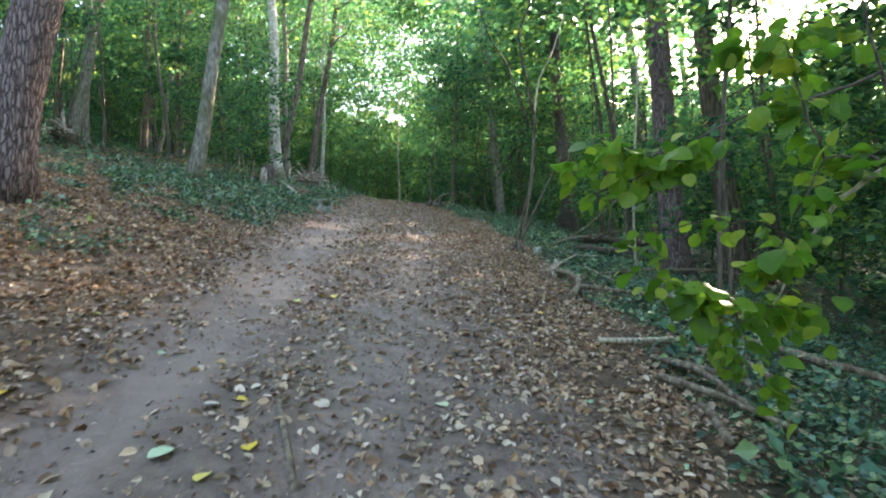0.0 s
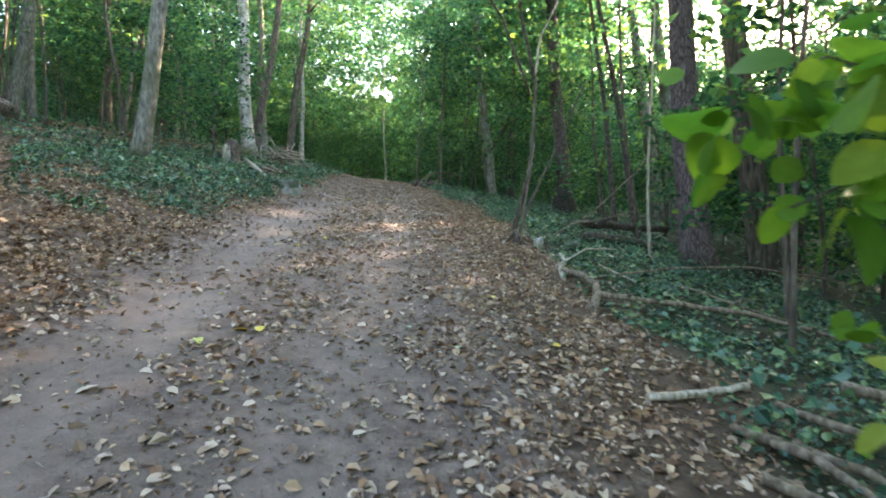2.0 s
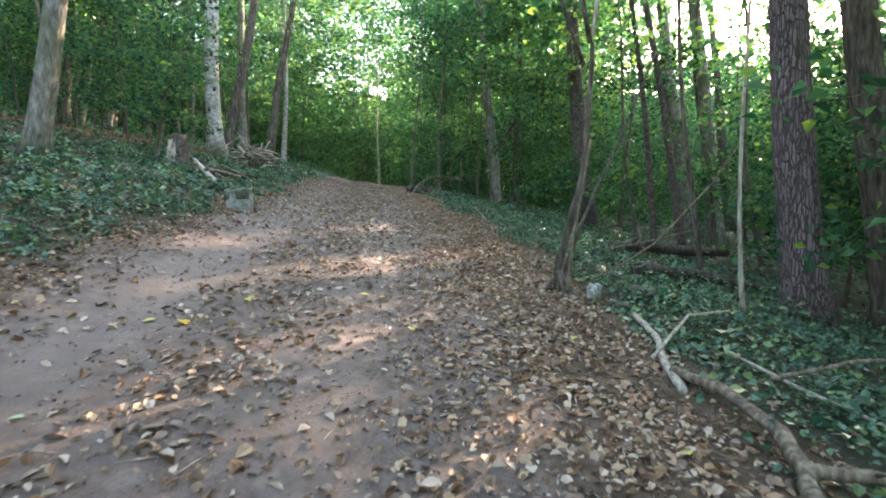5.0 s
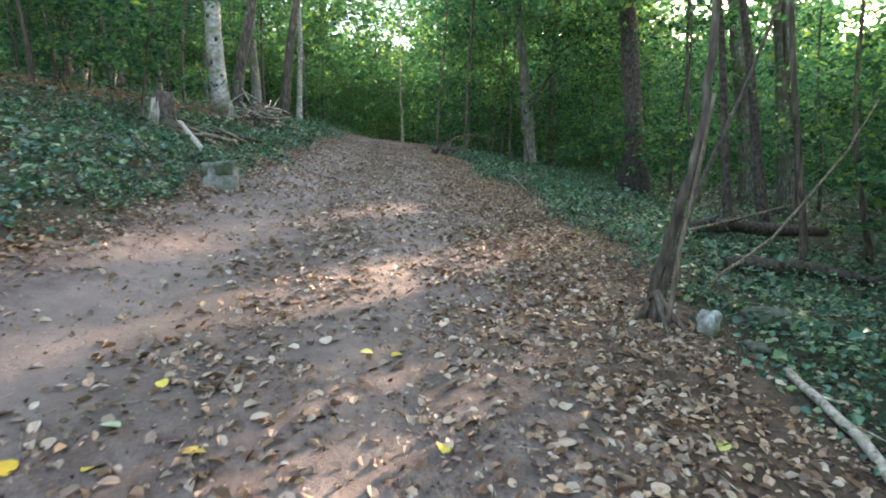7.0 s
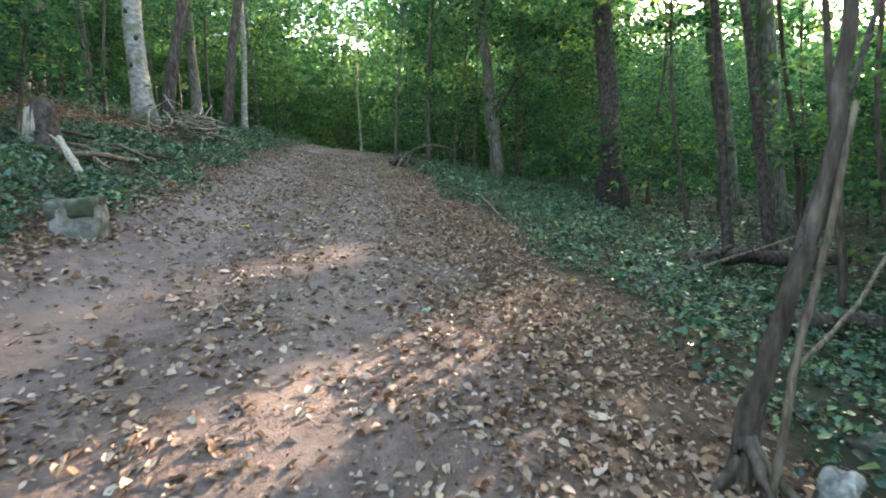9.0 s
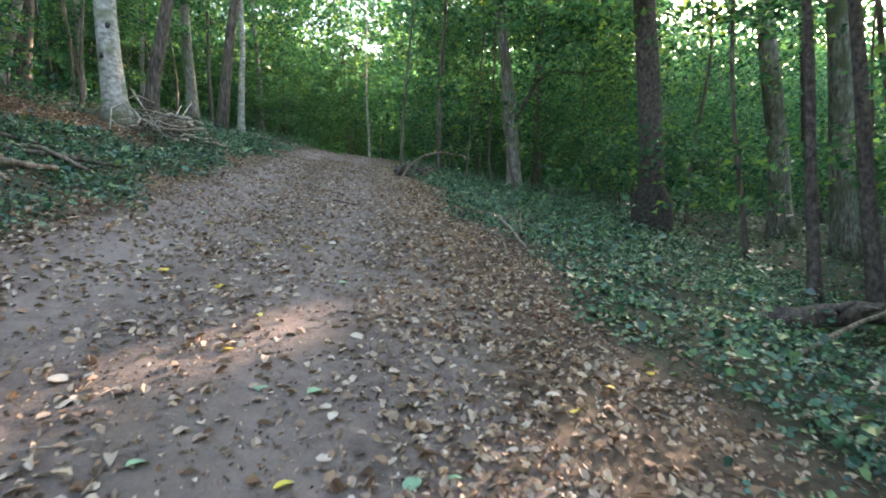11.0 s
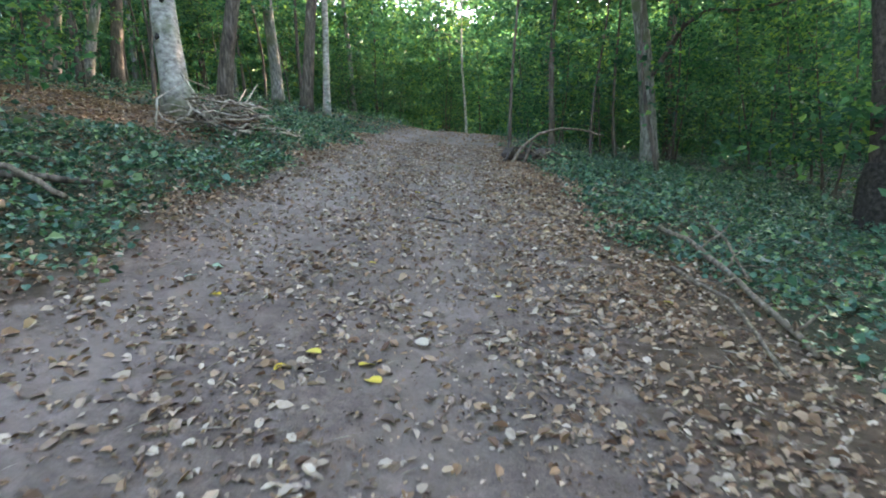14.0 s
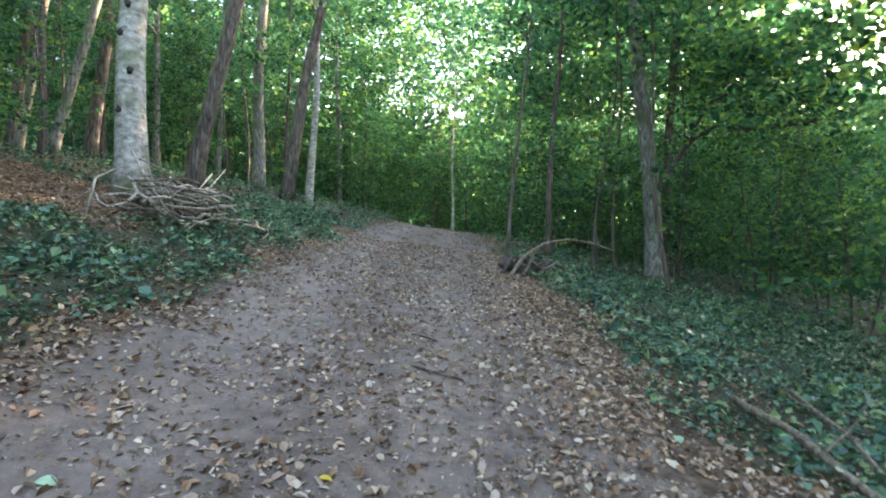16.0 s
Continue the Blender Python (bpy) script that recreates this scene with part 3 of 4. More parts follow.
# slim stems of the thicket
stems = [forest_tree("slim dark stem in the shaded thicket", (0, 0, -400), (random.Random(k).uniform(-.1, .1), random.Random(k + 9).uniform(-.06, .06)), d, h, m_, 300 + k, crown_from=4.5, crown_wide=1.6, clusters=14, per=14, leaf=0.2, sides=7, limbs=4, wobble=0.12) for k, (d, h, m_) in enumerate([(.07, 9, M_DARK), (.10, 11, M_BROWN), (.05, 7, M_BROWN), (.12, 12, M_BROWN)])]
for k, o in enumerate(stems):
    tagged(o, group="thicket stems")
made = tries = 0
seen = set()
while made < 115 and tries < 4000:
    tries += 1
    x, y = rng.uniform(-20, 22), rng.uniform(9, 48)
    r = x - float(centre(y))
    if -7.5 < r < (6.0 if y < 26 else 3.4) or shades(x, y, 10, 4.5, 0.1, 1.2) or not room(x, y, 1.2):
        continue
    k = rng.randrange(4)
    m = Matrix.Translation(on(x, y, 0)) @ Matrix.Rotation(rng.uniform(0, 6.28), 4, "Z")
    if k in seen:
        copy_thing(stems[k], m)
    else:
        seen.add(k)
        stems[k].matrix_basis = m
    made += 1

# young trees between them
saplings = [young_tree(200 + i, *s) for i, s in enumerate([(6.5, 1.8, 1.2, 120, 19, 0.13), (5.0, 1.6, 0.7, 110, 19, 0.12), (8.0, 2.1, 2.0, 135, 19, 0.14), (4.0, 1.5, 0.5, 95, 19, 0.12)])]
used = set()
# first four: added mostly out of view, to shade the near right slope
for x, y, k in [(4.3, 1.0, 3), (5.1, 3.3, 1), (5.8, 5.7, 3), (4.5, -1.2, 1), (7.4, 8.2, 1), (6.6, 2.0, 0), (8.0, 5.0, 0), (-6.1, 17.3, 3), (-7.4, 18.6, 1), (7.3, 13.6, 3), (8.4, 11.2, 1), (-9.2, 20.5, 3), (2.6, 32.5, 1), (1.6, 35.5, 3), (4.6, 31.0, 3), (6.6, 26.5, 3), (7.6, 29.0, 1), (8.8, 17.2, 1)]:
    m = Matrix.Translation(on(x, y, -0.03)) @ Matrix.Rotation(x + y, 4, "Z")
    if k in used:
        copy_thing(saplings[k], m)
    else:
        used.add(k)
        saplings[k].matrix_basis = m
made = tries = 0
while made < 92 and tries < 6000:
    tries += 1
    x, y = rng.uniform(-24, 26), rng.uniform(5, 56)
    r = x - float(centre(y))
    if -6.5 < r < 4.6 and y < 43:
        continue
    if r < 0 and y < 15 and r > -9:
        continue
    if abs(r) < 2.0 and y < 46 or not room(x, y, 1.7):
        continue
    k = rng.randrange(4)
    if shades(x, y, 6, 1, 1.5, 1.5):
        continue
    m = Matrix.Translation(on(x, y, -0.03)) @ Matrix.Rotation(rng.uniform(0, 6.28), 4, "Z")
    if k in used:
        copy_thing(saplings[k], m)
    else:
        used.add(k)
        saplings[k].matrix_basis = m
    made += 1

# woods beyond
def sunless(nodes, grow=0.0):
    """The nodes that leave the sun's way to the lit spots free."""
    nodes = np.asarray(nodes)
    keep = np.ones(len(nodes), bool)
    s = np.array(SUN_DIR)
    for (x, y), r in SUNLIT + [((-5.0, 48.0), 1.6), ((-8.5, 46.0), 1.2), ((-17.0, 30.0), 2.0)]:
        d = nodes - np.array(on(x, y))
        along = d @ s
        across = np.linalg.norm(d - along[:, None] * s, axis=1)
        keep &= ~((along > (4.5 if r > 1 else 0)) & (across < r + grow))
    for x, y, up, r in GLADES:
        d = nodes - np.array(on(x, y, up))
        along = d @ s
        across = np.linalg.norm(d - along[:, None] * s, axis=1)
        keep &= ~((along > 2.5) & (across < r))
    return nodes[keep]


def gap_thinned(nodes, nrng):
    """Thins the high leaves on the sun's side, where the wood's edge is near and the sky shines in."""
    d = nodes - np.array([0.3, 7.0, 2.4])
    az, el = np.arctan2(d[:, 0], d[:, 1]), np.arctan2(d[:, 2], np.hypot(d[:, 0], d[:, 1]))
    inside = (np.abs(az - SUN_AZ - 0.05) < 0.32) & (el > 0.33)
    return nodes[~(inside & (nrng.uniform(0, 1, len(nodes)) < 0.8))]


def bough_nodes(x, y, z, per, wide, thick, nrng):
    """Points of flat drooping boughs, per to a bough, round the places given."""
    size = np.repeat(nrng.uniform(0.6, 1.35, len(x)), per)
    off = nrng.normal(0, 1, (len(x) * per, 3)) * np.array([wide, wide, thick]) * size[:, None]
    off[:, 2] -= 0.16 / wide * (off[:, 0] ** 2 + off[:, 1] ** 2)
    return np.repeat(np.stack([x, y, z], -1), per, 0) + off


def wood_foliage():
    """Massed leaf sprays of the wood's understorey and lower crowns, bough by bough."""
    nrng = np.random.RandomState(17)
    n = 2900
    x, y = nrng.uniform(-30, 32, n), nrng.uniform(4, 48, n)
    r = x - centre(y)
    h = nrng.uniform(0.7, 17, n) * np.where(r > 0, 0.62, 1.0)
    near = np.where(r > 0, np.interp(y, [4, 20, 26, 48], [7.0, 6.2, 4.0, 3.2]), np.interp(y, [4, 18, 33, 48], [8.4, 7.6, 6.4, 3.6])) - 0.14 * np.minimum(h, 12) * (y > 18)
    low = (r < 0) & (h < 2.4) & (nrng.uniform(0, 1, n) < 0.7) | (r > 0) & (h < 2.6) & (nrng.uniform(0, 1, n) < 0.3)
    keep = (np.abs(r) > near) & ~low & (nrng.uniform(0, 1, n) < np.where(r > 0, 0.6, 0.46))
    x, y, h = x[keep], y[keep], h[keep]
    mid = bough_nodes(x, y, height(x, y) + h, 24, 0.8, 0.15, nrng)
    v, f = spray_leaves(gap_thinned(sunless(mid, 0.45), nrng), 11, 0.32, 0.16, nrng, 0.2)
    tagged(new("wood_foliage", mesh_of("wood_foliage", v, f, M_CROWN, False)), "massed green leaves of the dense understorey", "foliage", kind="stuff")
    n = 1500
    x, y = nrng.uniform(-42, 44, n), nrng.uniform(47, 72, n)
    h = nrng.uniform(0.5, 32, n) * np.interp(x, [4, 18], [1, 0.48])
    tunnel = (np.abs(x - centre(y)) < 2.6) & (h < 3.2)
    x, y, h = x[~tunnel], y[~tunnel], h[~tunnel]
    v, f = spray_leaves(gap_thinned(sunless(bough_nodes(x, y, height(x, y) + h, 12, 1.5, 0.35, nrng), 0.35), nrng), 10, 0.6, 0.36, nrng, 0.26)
    tagged(new("wood_foliage", mesh_of("wood_foliage", v, f, M_HAZY_CANOPY, False)), "massed leaves of the wood beyond the rise", "foliage", kind="stuff")
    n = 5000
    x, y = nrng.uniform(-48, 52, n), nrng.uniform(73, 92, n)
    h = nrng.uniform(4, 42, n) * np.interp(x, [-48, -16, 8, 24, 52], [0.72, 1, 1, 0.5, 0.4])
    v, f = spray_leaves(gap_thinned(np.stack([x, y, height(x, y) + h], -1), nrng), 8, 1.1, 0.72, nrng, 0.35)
    tagged(new("wood_foliage", mesh_of("wood_foliage", v, f, M_HAZY_CANOPY, False)), "tall haze-tinted green crowns closing the view up the track", "foliage", kind="stuff")


wood_foliage()


def canopy_roof():
    """Added roof of leaves at crown height that shades the wood, open above the track."""
    nrng = np.random.RandomState(23)
    n = 15000
    x, y = nrng.uniform(-30, 45, n), nrng.uniform(-16, 74, n)
    r = x - centre(y)
    keep = (r > np.where(y < 15, 2.5, 4.2)) & (r < 15) & (y < 47) & (lumps(0.45 * x + 1, 0.45 * y) > -0.5) | (y > 50) & (lumps(0.45 * x, 0.45 * y) > -0.1)
    x, y = x[keep], y[keep]
    up = np.where(y > 48, nrng.uniform(25, 31, len(x)) * np.interp(x, [4, 18], [1, 0.48]), nrng.uniform(8.5, 11.5, len(x)))
    v, f = spray_leaves(gap_thinned(sunless(np.stack([x, y, height(x, y) + up], -1), 0.35), nrng), 11, 0.9, 0.55, nrng, 0.35)
    tagged(new("canopy_roof", mesh_of("canopy_roof", v, f, M_HAZY_CANOPY, False)), "added roof of high green leaves shading the wood", "foliage", kind="stuff")


canopy_roof()


def far_woods():
    nrng, prng = np.random.RandomState(8), random.Random(8)
    stems, nodes = [], []
    for i in range(560):
        a, d = prng.uniform(-2.0, 2.0) if i % 5 else prng.uniform(2.0, 4.28), prng.uniform(50, 125)
        x, y = d * math.sin(a), 20 + d * math.cos(a)
        base = on(x, y, -0.2)
        tall = prng.uniform(16, 25) if abs(a - SUN_AZ) > 0.5 else prng.uniform(9, 14)
        tip = base + Vector((prng.uniform(-1.5, 1.5), prng.uniform(-1, 1), tall))
        stems.append(tube(bent(base, tip, 4, 0.15, prng), [0.22, 0.2, 0.17, 0.12, 0.05], 6))
        for q in range(54):
            h = prng.uniform(0.03, 1.0)
            nodes.append(base.lerp(tip, h) + Vector((prng.gauss(0, 2.1), prng.gauss(0, 2.1), prng.gauss(0, .6))))
    tagged(new("far_tree_trunks", mesh_of("far_tree_trunks", *joined(stems), M_BROWN)), "distant massed brown trunks of the surrounding wood", "woods", kind="stuff")
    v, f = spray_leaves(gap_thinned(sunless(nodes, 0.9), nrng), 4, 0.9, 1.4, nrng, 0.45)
    tagged(new("far_tree_foliage", mesh_of("far_tree_foliage", v, f, M_HAZY_CANOPY, False)), "distant massed green foliage of the surrounding wood", "woods", kind="stuff")
    verts, faces = [], []
    n = 180
    for i in range(n):
        a = 2 * math.pi * i / n
        x, y = 150 * math.sin(a), 20 + 150 * math.cos(a)
        g = float(lie(x, y))
        turn = (a + math.pi) % (2 * math.pi) - math.pi
        top = float(np.interp(turn, [-2.2, -1.3, -0.8, -0.3, 0.2, 0.45, 0.9, 1.3, 2.2], [18, 18, 26, 44, 44, 26, 24, 26, 18])) + 2.5 * math.sin(7 * a) + 2 * math.sin(23 * a + 1) + prng.uniform(-1.5, 1.5)
        verts += [(x, y, g - 6), (x, y, g + top), (x * 1.05, 20 + (y - 20) * 1.05, g - 6)]
    for i in range(n):
        j = (i + 1) % n
        faces += [(3 * i, 3 * j, 3 * j + 1, 3 * i + 1), (3 * i + 1, 3 * j + 1, 3 * j + 2, 3 * i + 2)]
    tagged(new("backdrop", mesh_of("backdrop", verts, faces, M_HILL)), "dark green wooded distance closing the view", "backdrop", kind="structure")


far_woods()

# ---- forest floor ----
def scatter(count, xr, yr, chance, seed):
    nrng = np.random.RandomState(seed)
    x, y = nrng.uniform(*xr, count), nrng.uniform(*yr, count)
    keep = nrng.uniform(0, 1, count) < chance(x, y)
    x, y = x[keep], y[keep]
    return np.stack([x, y, height(x, y)], -1), nrng


def litter_chance(x, y):
    r = narrowed(x - centre(y), y) + 0.15 * lumps(2.3 * x, 2.3 * y)
    base = np.interp(r, [-9, -3, -2.1, -1.75, -1.45, -0.9, -0.6, -0.1, 0.25, 0.6, 0.95, 1.3, 1.7, 2.3, 2.9, 3.6, 9], [.7, 1.0, 1.0, .6, .10, .10, .42, .62, .34, .26, .6, .95, 1.0, 1.0, .5, .2, .12])
    base = np.maximum(base, 0.42 * np.clip((y - 11) / 4, 0, 1) * (np.abs(r) < 2))
    clump = np.clip(0.75 + 0.9 * lumps(3.1 * x + 2, 3.1 * y), 0.12, 1.4)
    return base * clump * (1 - 0.75 * greenness(x, y))


pts, nrng = scatter(350000, (-8, 5), (-0.5, 28), litter_chance, 3)
pts[:, 2] += 0.010
side = narrowed(pts[:, 0] - centre(pts[:, 1]), pts[:, 1])
brown = nrng.uniform(0, 1, len(pts)) < np.interp(side, [-2.4, -1.7, 0.9, 1.8], [0.88, 0.3, 0.25, 0.6])
for chosen, mat_, label in ((~brown, M_LITTER, "pale dry fallen leaves strewn over the track"), (brown, M_LITTER_BROWN, "russet brown fallen leaves covering the banks")):
    p = pts[chosen]
    v, f = leaf_quads(p, 0.022 + 0.058 * nrng.uniform(0, 1, len(p)) ** 2.0, 0.42, nrng, 0.27, 0.10, 0.16, True)
    tagged(new("leaf_litter", mesh_of("leaf_litter", v, f, mat_, False)), label, "leaf litter", kind="stuff")


# broad curled leaves drifted against the verges and along the crown of the track
pts, nrng = scatter(30000, (-6, 3.5), (0.5, 27), lambda x, y: np.interp(narrowed(x - centre(y), y), [-6, -2.2, -1.8, -0.9, -0.3, 0.2, 0.8, 1.4, 2.5, 3.0], [.35, .5, .12, .04, .08, .06, .08, .5, .55, .1]) * np.clip(.7 + .9 * lumps(2.2 * x, 2.2 * y + 4), .1, 1.3) * (1 - .7 * greenness(x, y)), 41)
pts[:, 2] += 0.018
for k, mat_ in enumerate((M_LITTER, M_LITTER_BROWN, M_LITTER_BROWN)):
    p = pts[k::3]
    v, f = leaf_quads(p, nrng.uniform(0.04, 0.085, len(p)), 0.45, nrng, 0.29, 0.16, 0.24, True)
    tagged(new("leaf_litter", mesh_of("leaf_litter", v, f, mat_, False)), "broad curled dry leaves drifted along the track", "leaf litter", kind="stuff")
# crumbled leaf fragments and bits of bark trodden into the dirt
pts, nrng = scatter(110000, (-4.5, 2.5), (0.5, 26), lambda x, y: np.interp(narrowed(x - centre(y), y), [-2.4, -1.9, -1.1, -0.4, 0.4, 1.0, 2.2], [.9, .5, .2, .75, .6, .8, .9]) * np.clip(.65 + .9 * lumps(4.1 * x + 1, 4.1 * y), .1, 1), 42)
pts[:, 2] += 0.006
for k, mat_ in enumerate((M_LITTER_BROWN, M_MOULD_BITS)):
    p = pts[k::2]
    v, f = leaf_quads(p, nrng.uniform(0.010, 0.034, len(p)), 0.35, nrng, 0.24, 0.1, 0.2)
    tagged(new("leaf_fragments", mesh_of("leaf_fragments", v, f, mat_, False)), ("brown leaf fragments trodden into the dirt", "dark crumbs of bark and leaf mould on the track")[k], "leaf litter", kind="stuff")
pts, nrng = scatter(16000, (-8, 2), (26, 47), lambda x, y: np.interp(x - centre(y), [-3, -2, -1, 0, 1, 2, 3], [.5, .6, .25, .5, .4, .9, .5]) * np.clip(.6 + .9 * lumps(2 * x, 2 * y), .1, 1), 43)
pts[:, 2] += 0.012
v, f = leaf_quads(pts, nrng.uniform(0.05, 0.10, len(pts)), 0.4, nrng, 0.3, 0.14, 0.2)
tagged(new("leaf_litter", mesh_of("leaf_litter", v, f, M_LITTER_BROWN, False)), "brown fallen leaves on the rise of the track", "leaf litter", kind="stuff")
pts, nrng = scatter(45000, (-16, -7.8), (7, 33), lambda x, y: 0.8 * (1 - 0.8 * greenness(x, y)), 14)
pts[:, 2] += 0.01
v, f = leaf_quads(pts, nrng.uniform(0.05, 0.11, len(pts)), 0.36, nrng, 0.27, 0.14, 0.12)
tagged(new("leaf_litter", mesh_of("leaf_litter", v, f, M_LITTER_BROWN, False)), "russet fallen leaves deep under the trees", "leaf litter", kind="stuff")
pts, nrng = scatter(16000, (-7, 5), (0, 27), lambda x, y: np.clip(litter_chance(x, y), 0, 0.8), 13)
pts[:, 2] += 0.014
v, f = leaf_quads(pts, 0.05 + 0.16 * nrng.uniform(0, 1, len(pts)) ** 2.5, 0.12, nrng, 0.022, 0.01, 0.03)
tagged(new("twig_litter", mesh_of("twig_litter", v, f, M_DEADWOOD, False)), "dry twig fragments scattered among fallen leaves", "twig litter", kind="stuff")


def undergrowth(count, xr, yr, seed, size, lift, rounded=True):
    pts, nrng = scatter(count, xr, yr, lambda x, y: greenness(x, y) * np.clip(0.7 + 1.1 * lumps(2.1 * x, 2.1 * y + 1), 0.1, 1), seed)
    pts[:, 2] += nrng.uniform(0.01, 1, len(pts)) ** 1.6 * lift * np.clip(0.6 + lumps(1.5 * pts[:, 0], 1.5 * pts[:, 1]), 0.25, 1.5)
    return leaf_quads(pts, nrng.uniform(0.6, 1.4, len(pts)) * size, 0.5, nrng, 0.42, 0.08, 0.15, rounded)


v, f = undergrowth(250000, (-7.2, 6.6), (1, 30), 4, 0.047, 0.22)
tagged(new("undergrowth", mesh_of("undergrowth", v, f, M_BRAMBLE, False)), "low dark green ivy and nettle leaves covering the banks", "undergrowth", kind="stuff")
v, f = undergrowth(95000, (-24, 26), (-3, 50), 6, 0.10, 0.4, False)
tagged(new("undergrowth", mesh_of("undergrowth", v, f, M_BRAMBLE, False)), "sparse green undergrowth deep in the wood", "undergrowth", kind="stuff")


# ---- dead wood, stones and shrubs ----
def branch(label, pts, r0, r1, material, seed, name="fallen_branch", category="branch", sides=8, side_twigs=0):
    """A dead branch along x, y, height above ground."""
    rng = random.Random(seed)
    line = [on(x, y, up) for x, y, up in pts]
    fine = []
    for a, b in zip(line, line[1:]):
        for k in range(4):
            fine.append(a.lerp(b, k / 4) + Vector((rng.uniform(-1, 1), rng.uniform(-1, 1), rng.uniform(-.6, .6))) * r0 * 0.35)
    fine.append(line[-1])
    o = line[0].copy()
    n = len(fine) - 1
    root = new(name, mesh_of(name, *tube([p - o for p in fine], [r0 + (r1 - r0) * k / n for k in range(n + 1)], sides, 0.12, rng), material))
    root.location = o
    for i in range(side_twigs):
        p = fine[rng.randrange(2, n)] - o
        q = p + Vector((rng.uniform(-.3, .3), rng.uniform(-.3, .3), rng.uniform(0.02, .2)))
        part("twig", mesh_of("twig", *tube(bent(p, q, 3, 0.02, rng), [r1 * .6, r1 * .5, r1 * .4, r1 * .2], 5), material), root)
    return tagged(root, label, category)


branch("short bleached log end lying on leaf litter", [(1.38, 4.83, .03), (1.8, 5.0, .05), (2.2, 5.19, .05)], .027, .024, M_DEADWOOD, 1, "log", "log")
branch("pale barkless branch along the track's edge", [(2.1, 9.87, .04), (1.98, 9.1, .05), (1.74, 8.4, .04), (1.69, 8.05, .02)], .026, .032, M_DEADWOOD, 2)
branch("thick mossy bent branch among green leaves", [(1.74, 8.3, .06), (1.86, 7.9, .14), (1.88, 7.4, .14), (1.79, 7.1, .08), (1.62, 6.7, .02)], .03, .05, M_STICK, 3)
branch("long olive fallen branch across the undergrowth", [(1.8, 7.12, .1), (2.4, 7.08, .17), (3.3, 6.94, .2), (4.4, 6.7, .15)], .034, .022, M_STICK, 4, side_twigs=3)
branch("straight thin dead pole resting over the slope", [(1.95, 8.1, .04), (3.2, 8.5, .32), (4.4, 8.7, .5), (5.6, 8.9, .55)], .018, .014, M_STICK, 5, side_twigs=4)
branch("forked thin dead twig rising from greenery", [(1.7, 8.55, .03), (2.3, 9.2, .28), (2.9, 9.6, .34)], .016, .008, M_DEADWOOD, 6, side_twigs=3)
branch("thin grey stick in green leaves", [(2.4, 8.9, .12), (2.7, 8.3, .1), (3.0, 7.8, .06)], .014, .012, M_DEADWOOD, 7)
branch("thin grey stick in green leaves", [(3.2, 8.2, .15), (3.7, 7.6, .12), (4.3, 7.1, .1)], .014, .01, M_STICK, 8)
branch("brown weathered log in dark undergrowth", [(2.9, 5.25, .12), (3.4, 5.1, .1), (4.1, 4.9, .1), (4.9, 4.7, .1)], .045, .035, M_STICK, 9, "log", "log")
branch("short grey stick on brown litter", [(1.68, 3.6, .03), (1.6, 3.3, .06), (1.54, 3.0, .03)], .024, .03, M_STICK, 10)
branch("half-buried pale stick in the track", [(-.95, 3.0, .0), (-.8, 2.6, .012), (-.63, 2.15, .0)], .012, .018, M_STICK, 11)
branch("small dark stick lying on the track", [(-1.36, 19.72, .012), (-1.24, 19.68, .02), (-1.12, 19.66, .012)], .011, .009, M_DARK, 12)
branch("dark stick lying across the track", [(-1.22, 18.9, .012), (-1.0, 18.84, .02), (-.82, 18.86, .012)], .012, .009, M_DARK, 13)
for k, pts in enumerate([[(1.75, 4.6, .02), (1.95, 4.2, .12), (2.02, 3.8, .08), (2.1, 3.4, .02)], [(1.9, 4.5, .04), (2.1, 4.1, .14), (2.3, 3.9, .08)], [(1.6, 4.1, .03), (1.85, 3.7, .08), (2.2, 3.3, .03)], [(2.2, 4.9, .05), (2.35, 4.3, .2), (2.5, 3.9, .12)]]):
    branch("twisted brown root arching over litter", pts, .03, .018, M_STICK, 20 + k, "root", "root")
for k, pts in enumerate([[(-5.2, 16.4, .06), (-4.5, 16.3, .08), (-4.0, 16.0, .05)], [(-4.9, 17.2, .08), (-4.4, 17.5, .12), (-3.95, 18.0, .06)], [(-5.3, 17.6, .05), (-4.6, 17.4, .16), (-4.0, 17.3, .08)], [(-5.6, 16.9, .07), (-4.8, 16.8, .1), (-4.2, 16.5, .06)], [(-6.2, 18.0, .07), (-5.5, 17.9, .15), (-4.9, 18.2, .08)]]):
    branch("weathered brown log on the littered bank", pts, (.034, .042, .03, .038, .034)[k], .024, (M_STICK, M_BROWN, M_STICK, M_STICK, M_BROWN)[k], 30 + k, "log", "log")
branch("pale split log end leaning on the green bank", [(-4.75, 16.15, .26), (-4.35, 15.7, .15), (-3.95, 15.25, .04)], .035, .055, M_DEADWOOD, 40, "log", "log", side_twigs=2)
branch("grey barkless log lying on the green bank", [(-4.6, 15.9, .1), (-4.3, 16.25, .13), (-4.0, 16.75, .1)], .045, .035, M_STICK, 44, "log", "log")
branch("long brown branch lying along the leafy verge", [(1.3, 19.3, .05), (1.38, 18.5, .12), (1.46, 17.6, .1), (1.5, 16.5, .04)], .028, .022, M_STICK, 45, side_twigs=5)
branch("thin grey branch sunk in ivy at the verge", [(1.95, 19.8, .12), (1.72, 18.6, .16), (1.58, 17.7, .1)], .02, .012, M_STICK, 46, side_twigs=4)
branch("crooked brown branch on ivy beside the verge", [(1.05, 17.9, .05), (1.2, 17.0, .12), (1.15, 16.1, .06)], .018, .012, M_STICK, 47, side_twigs=4)
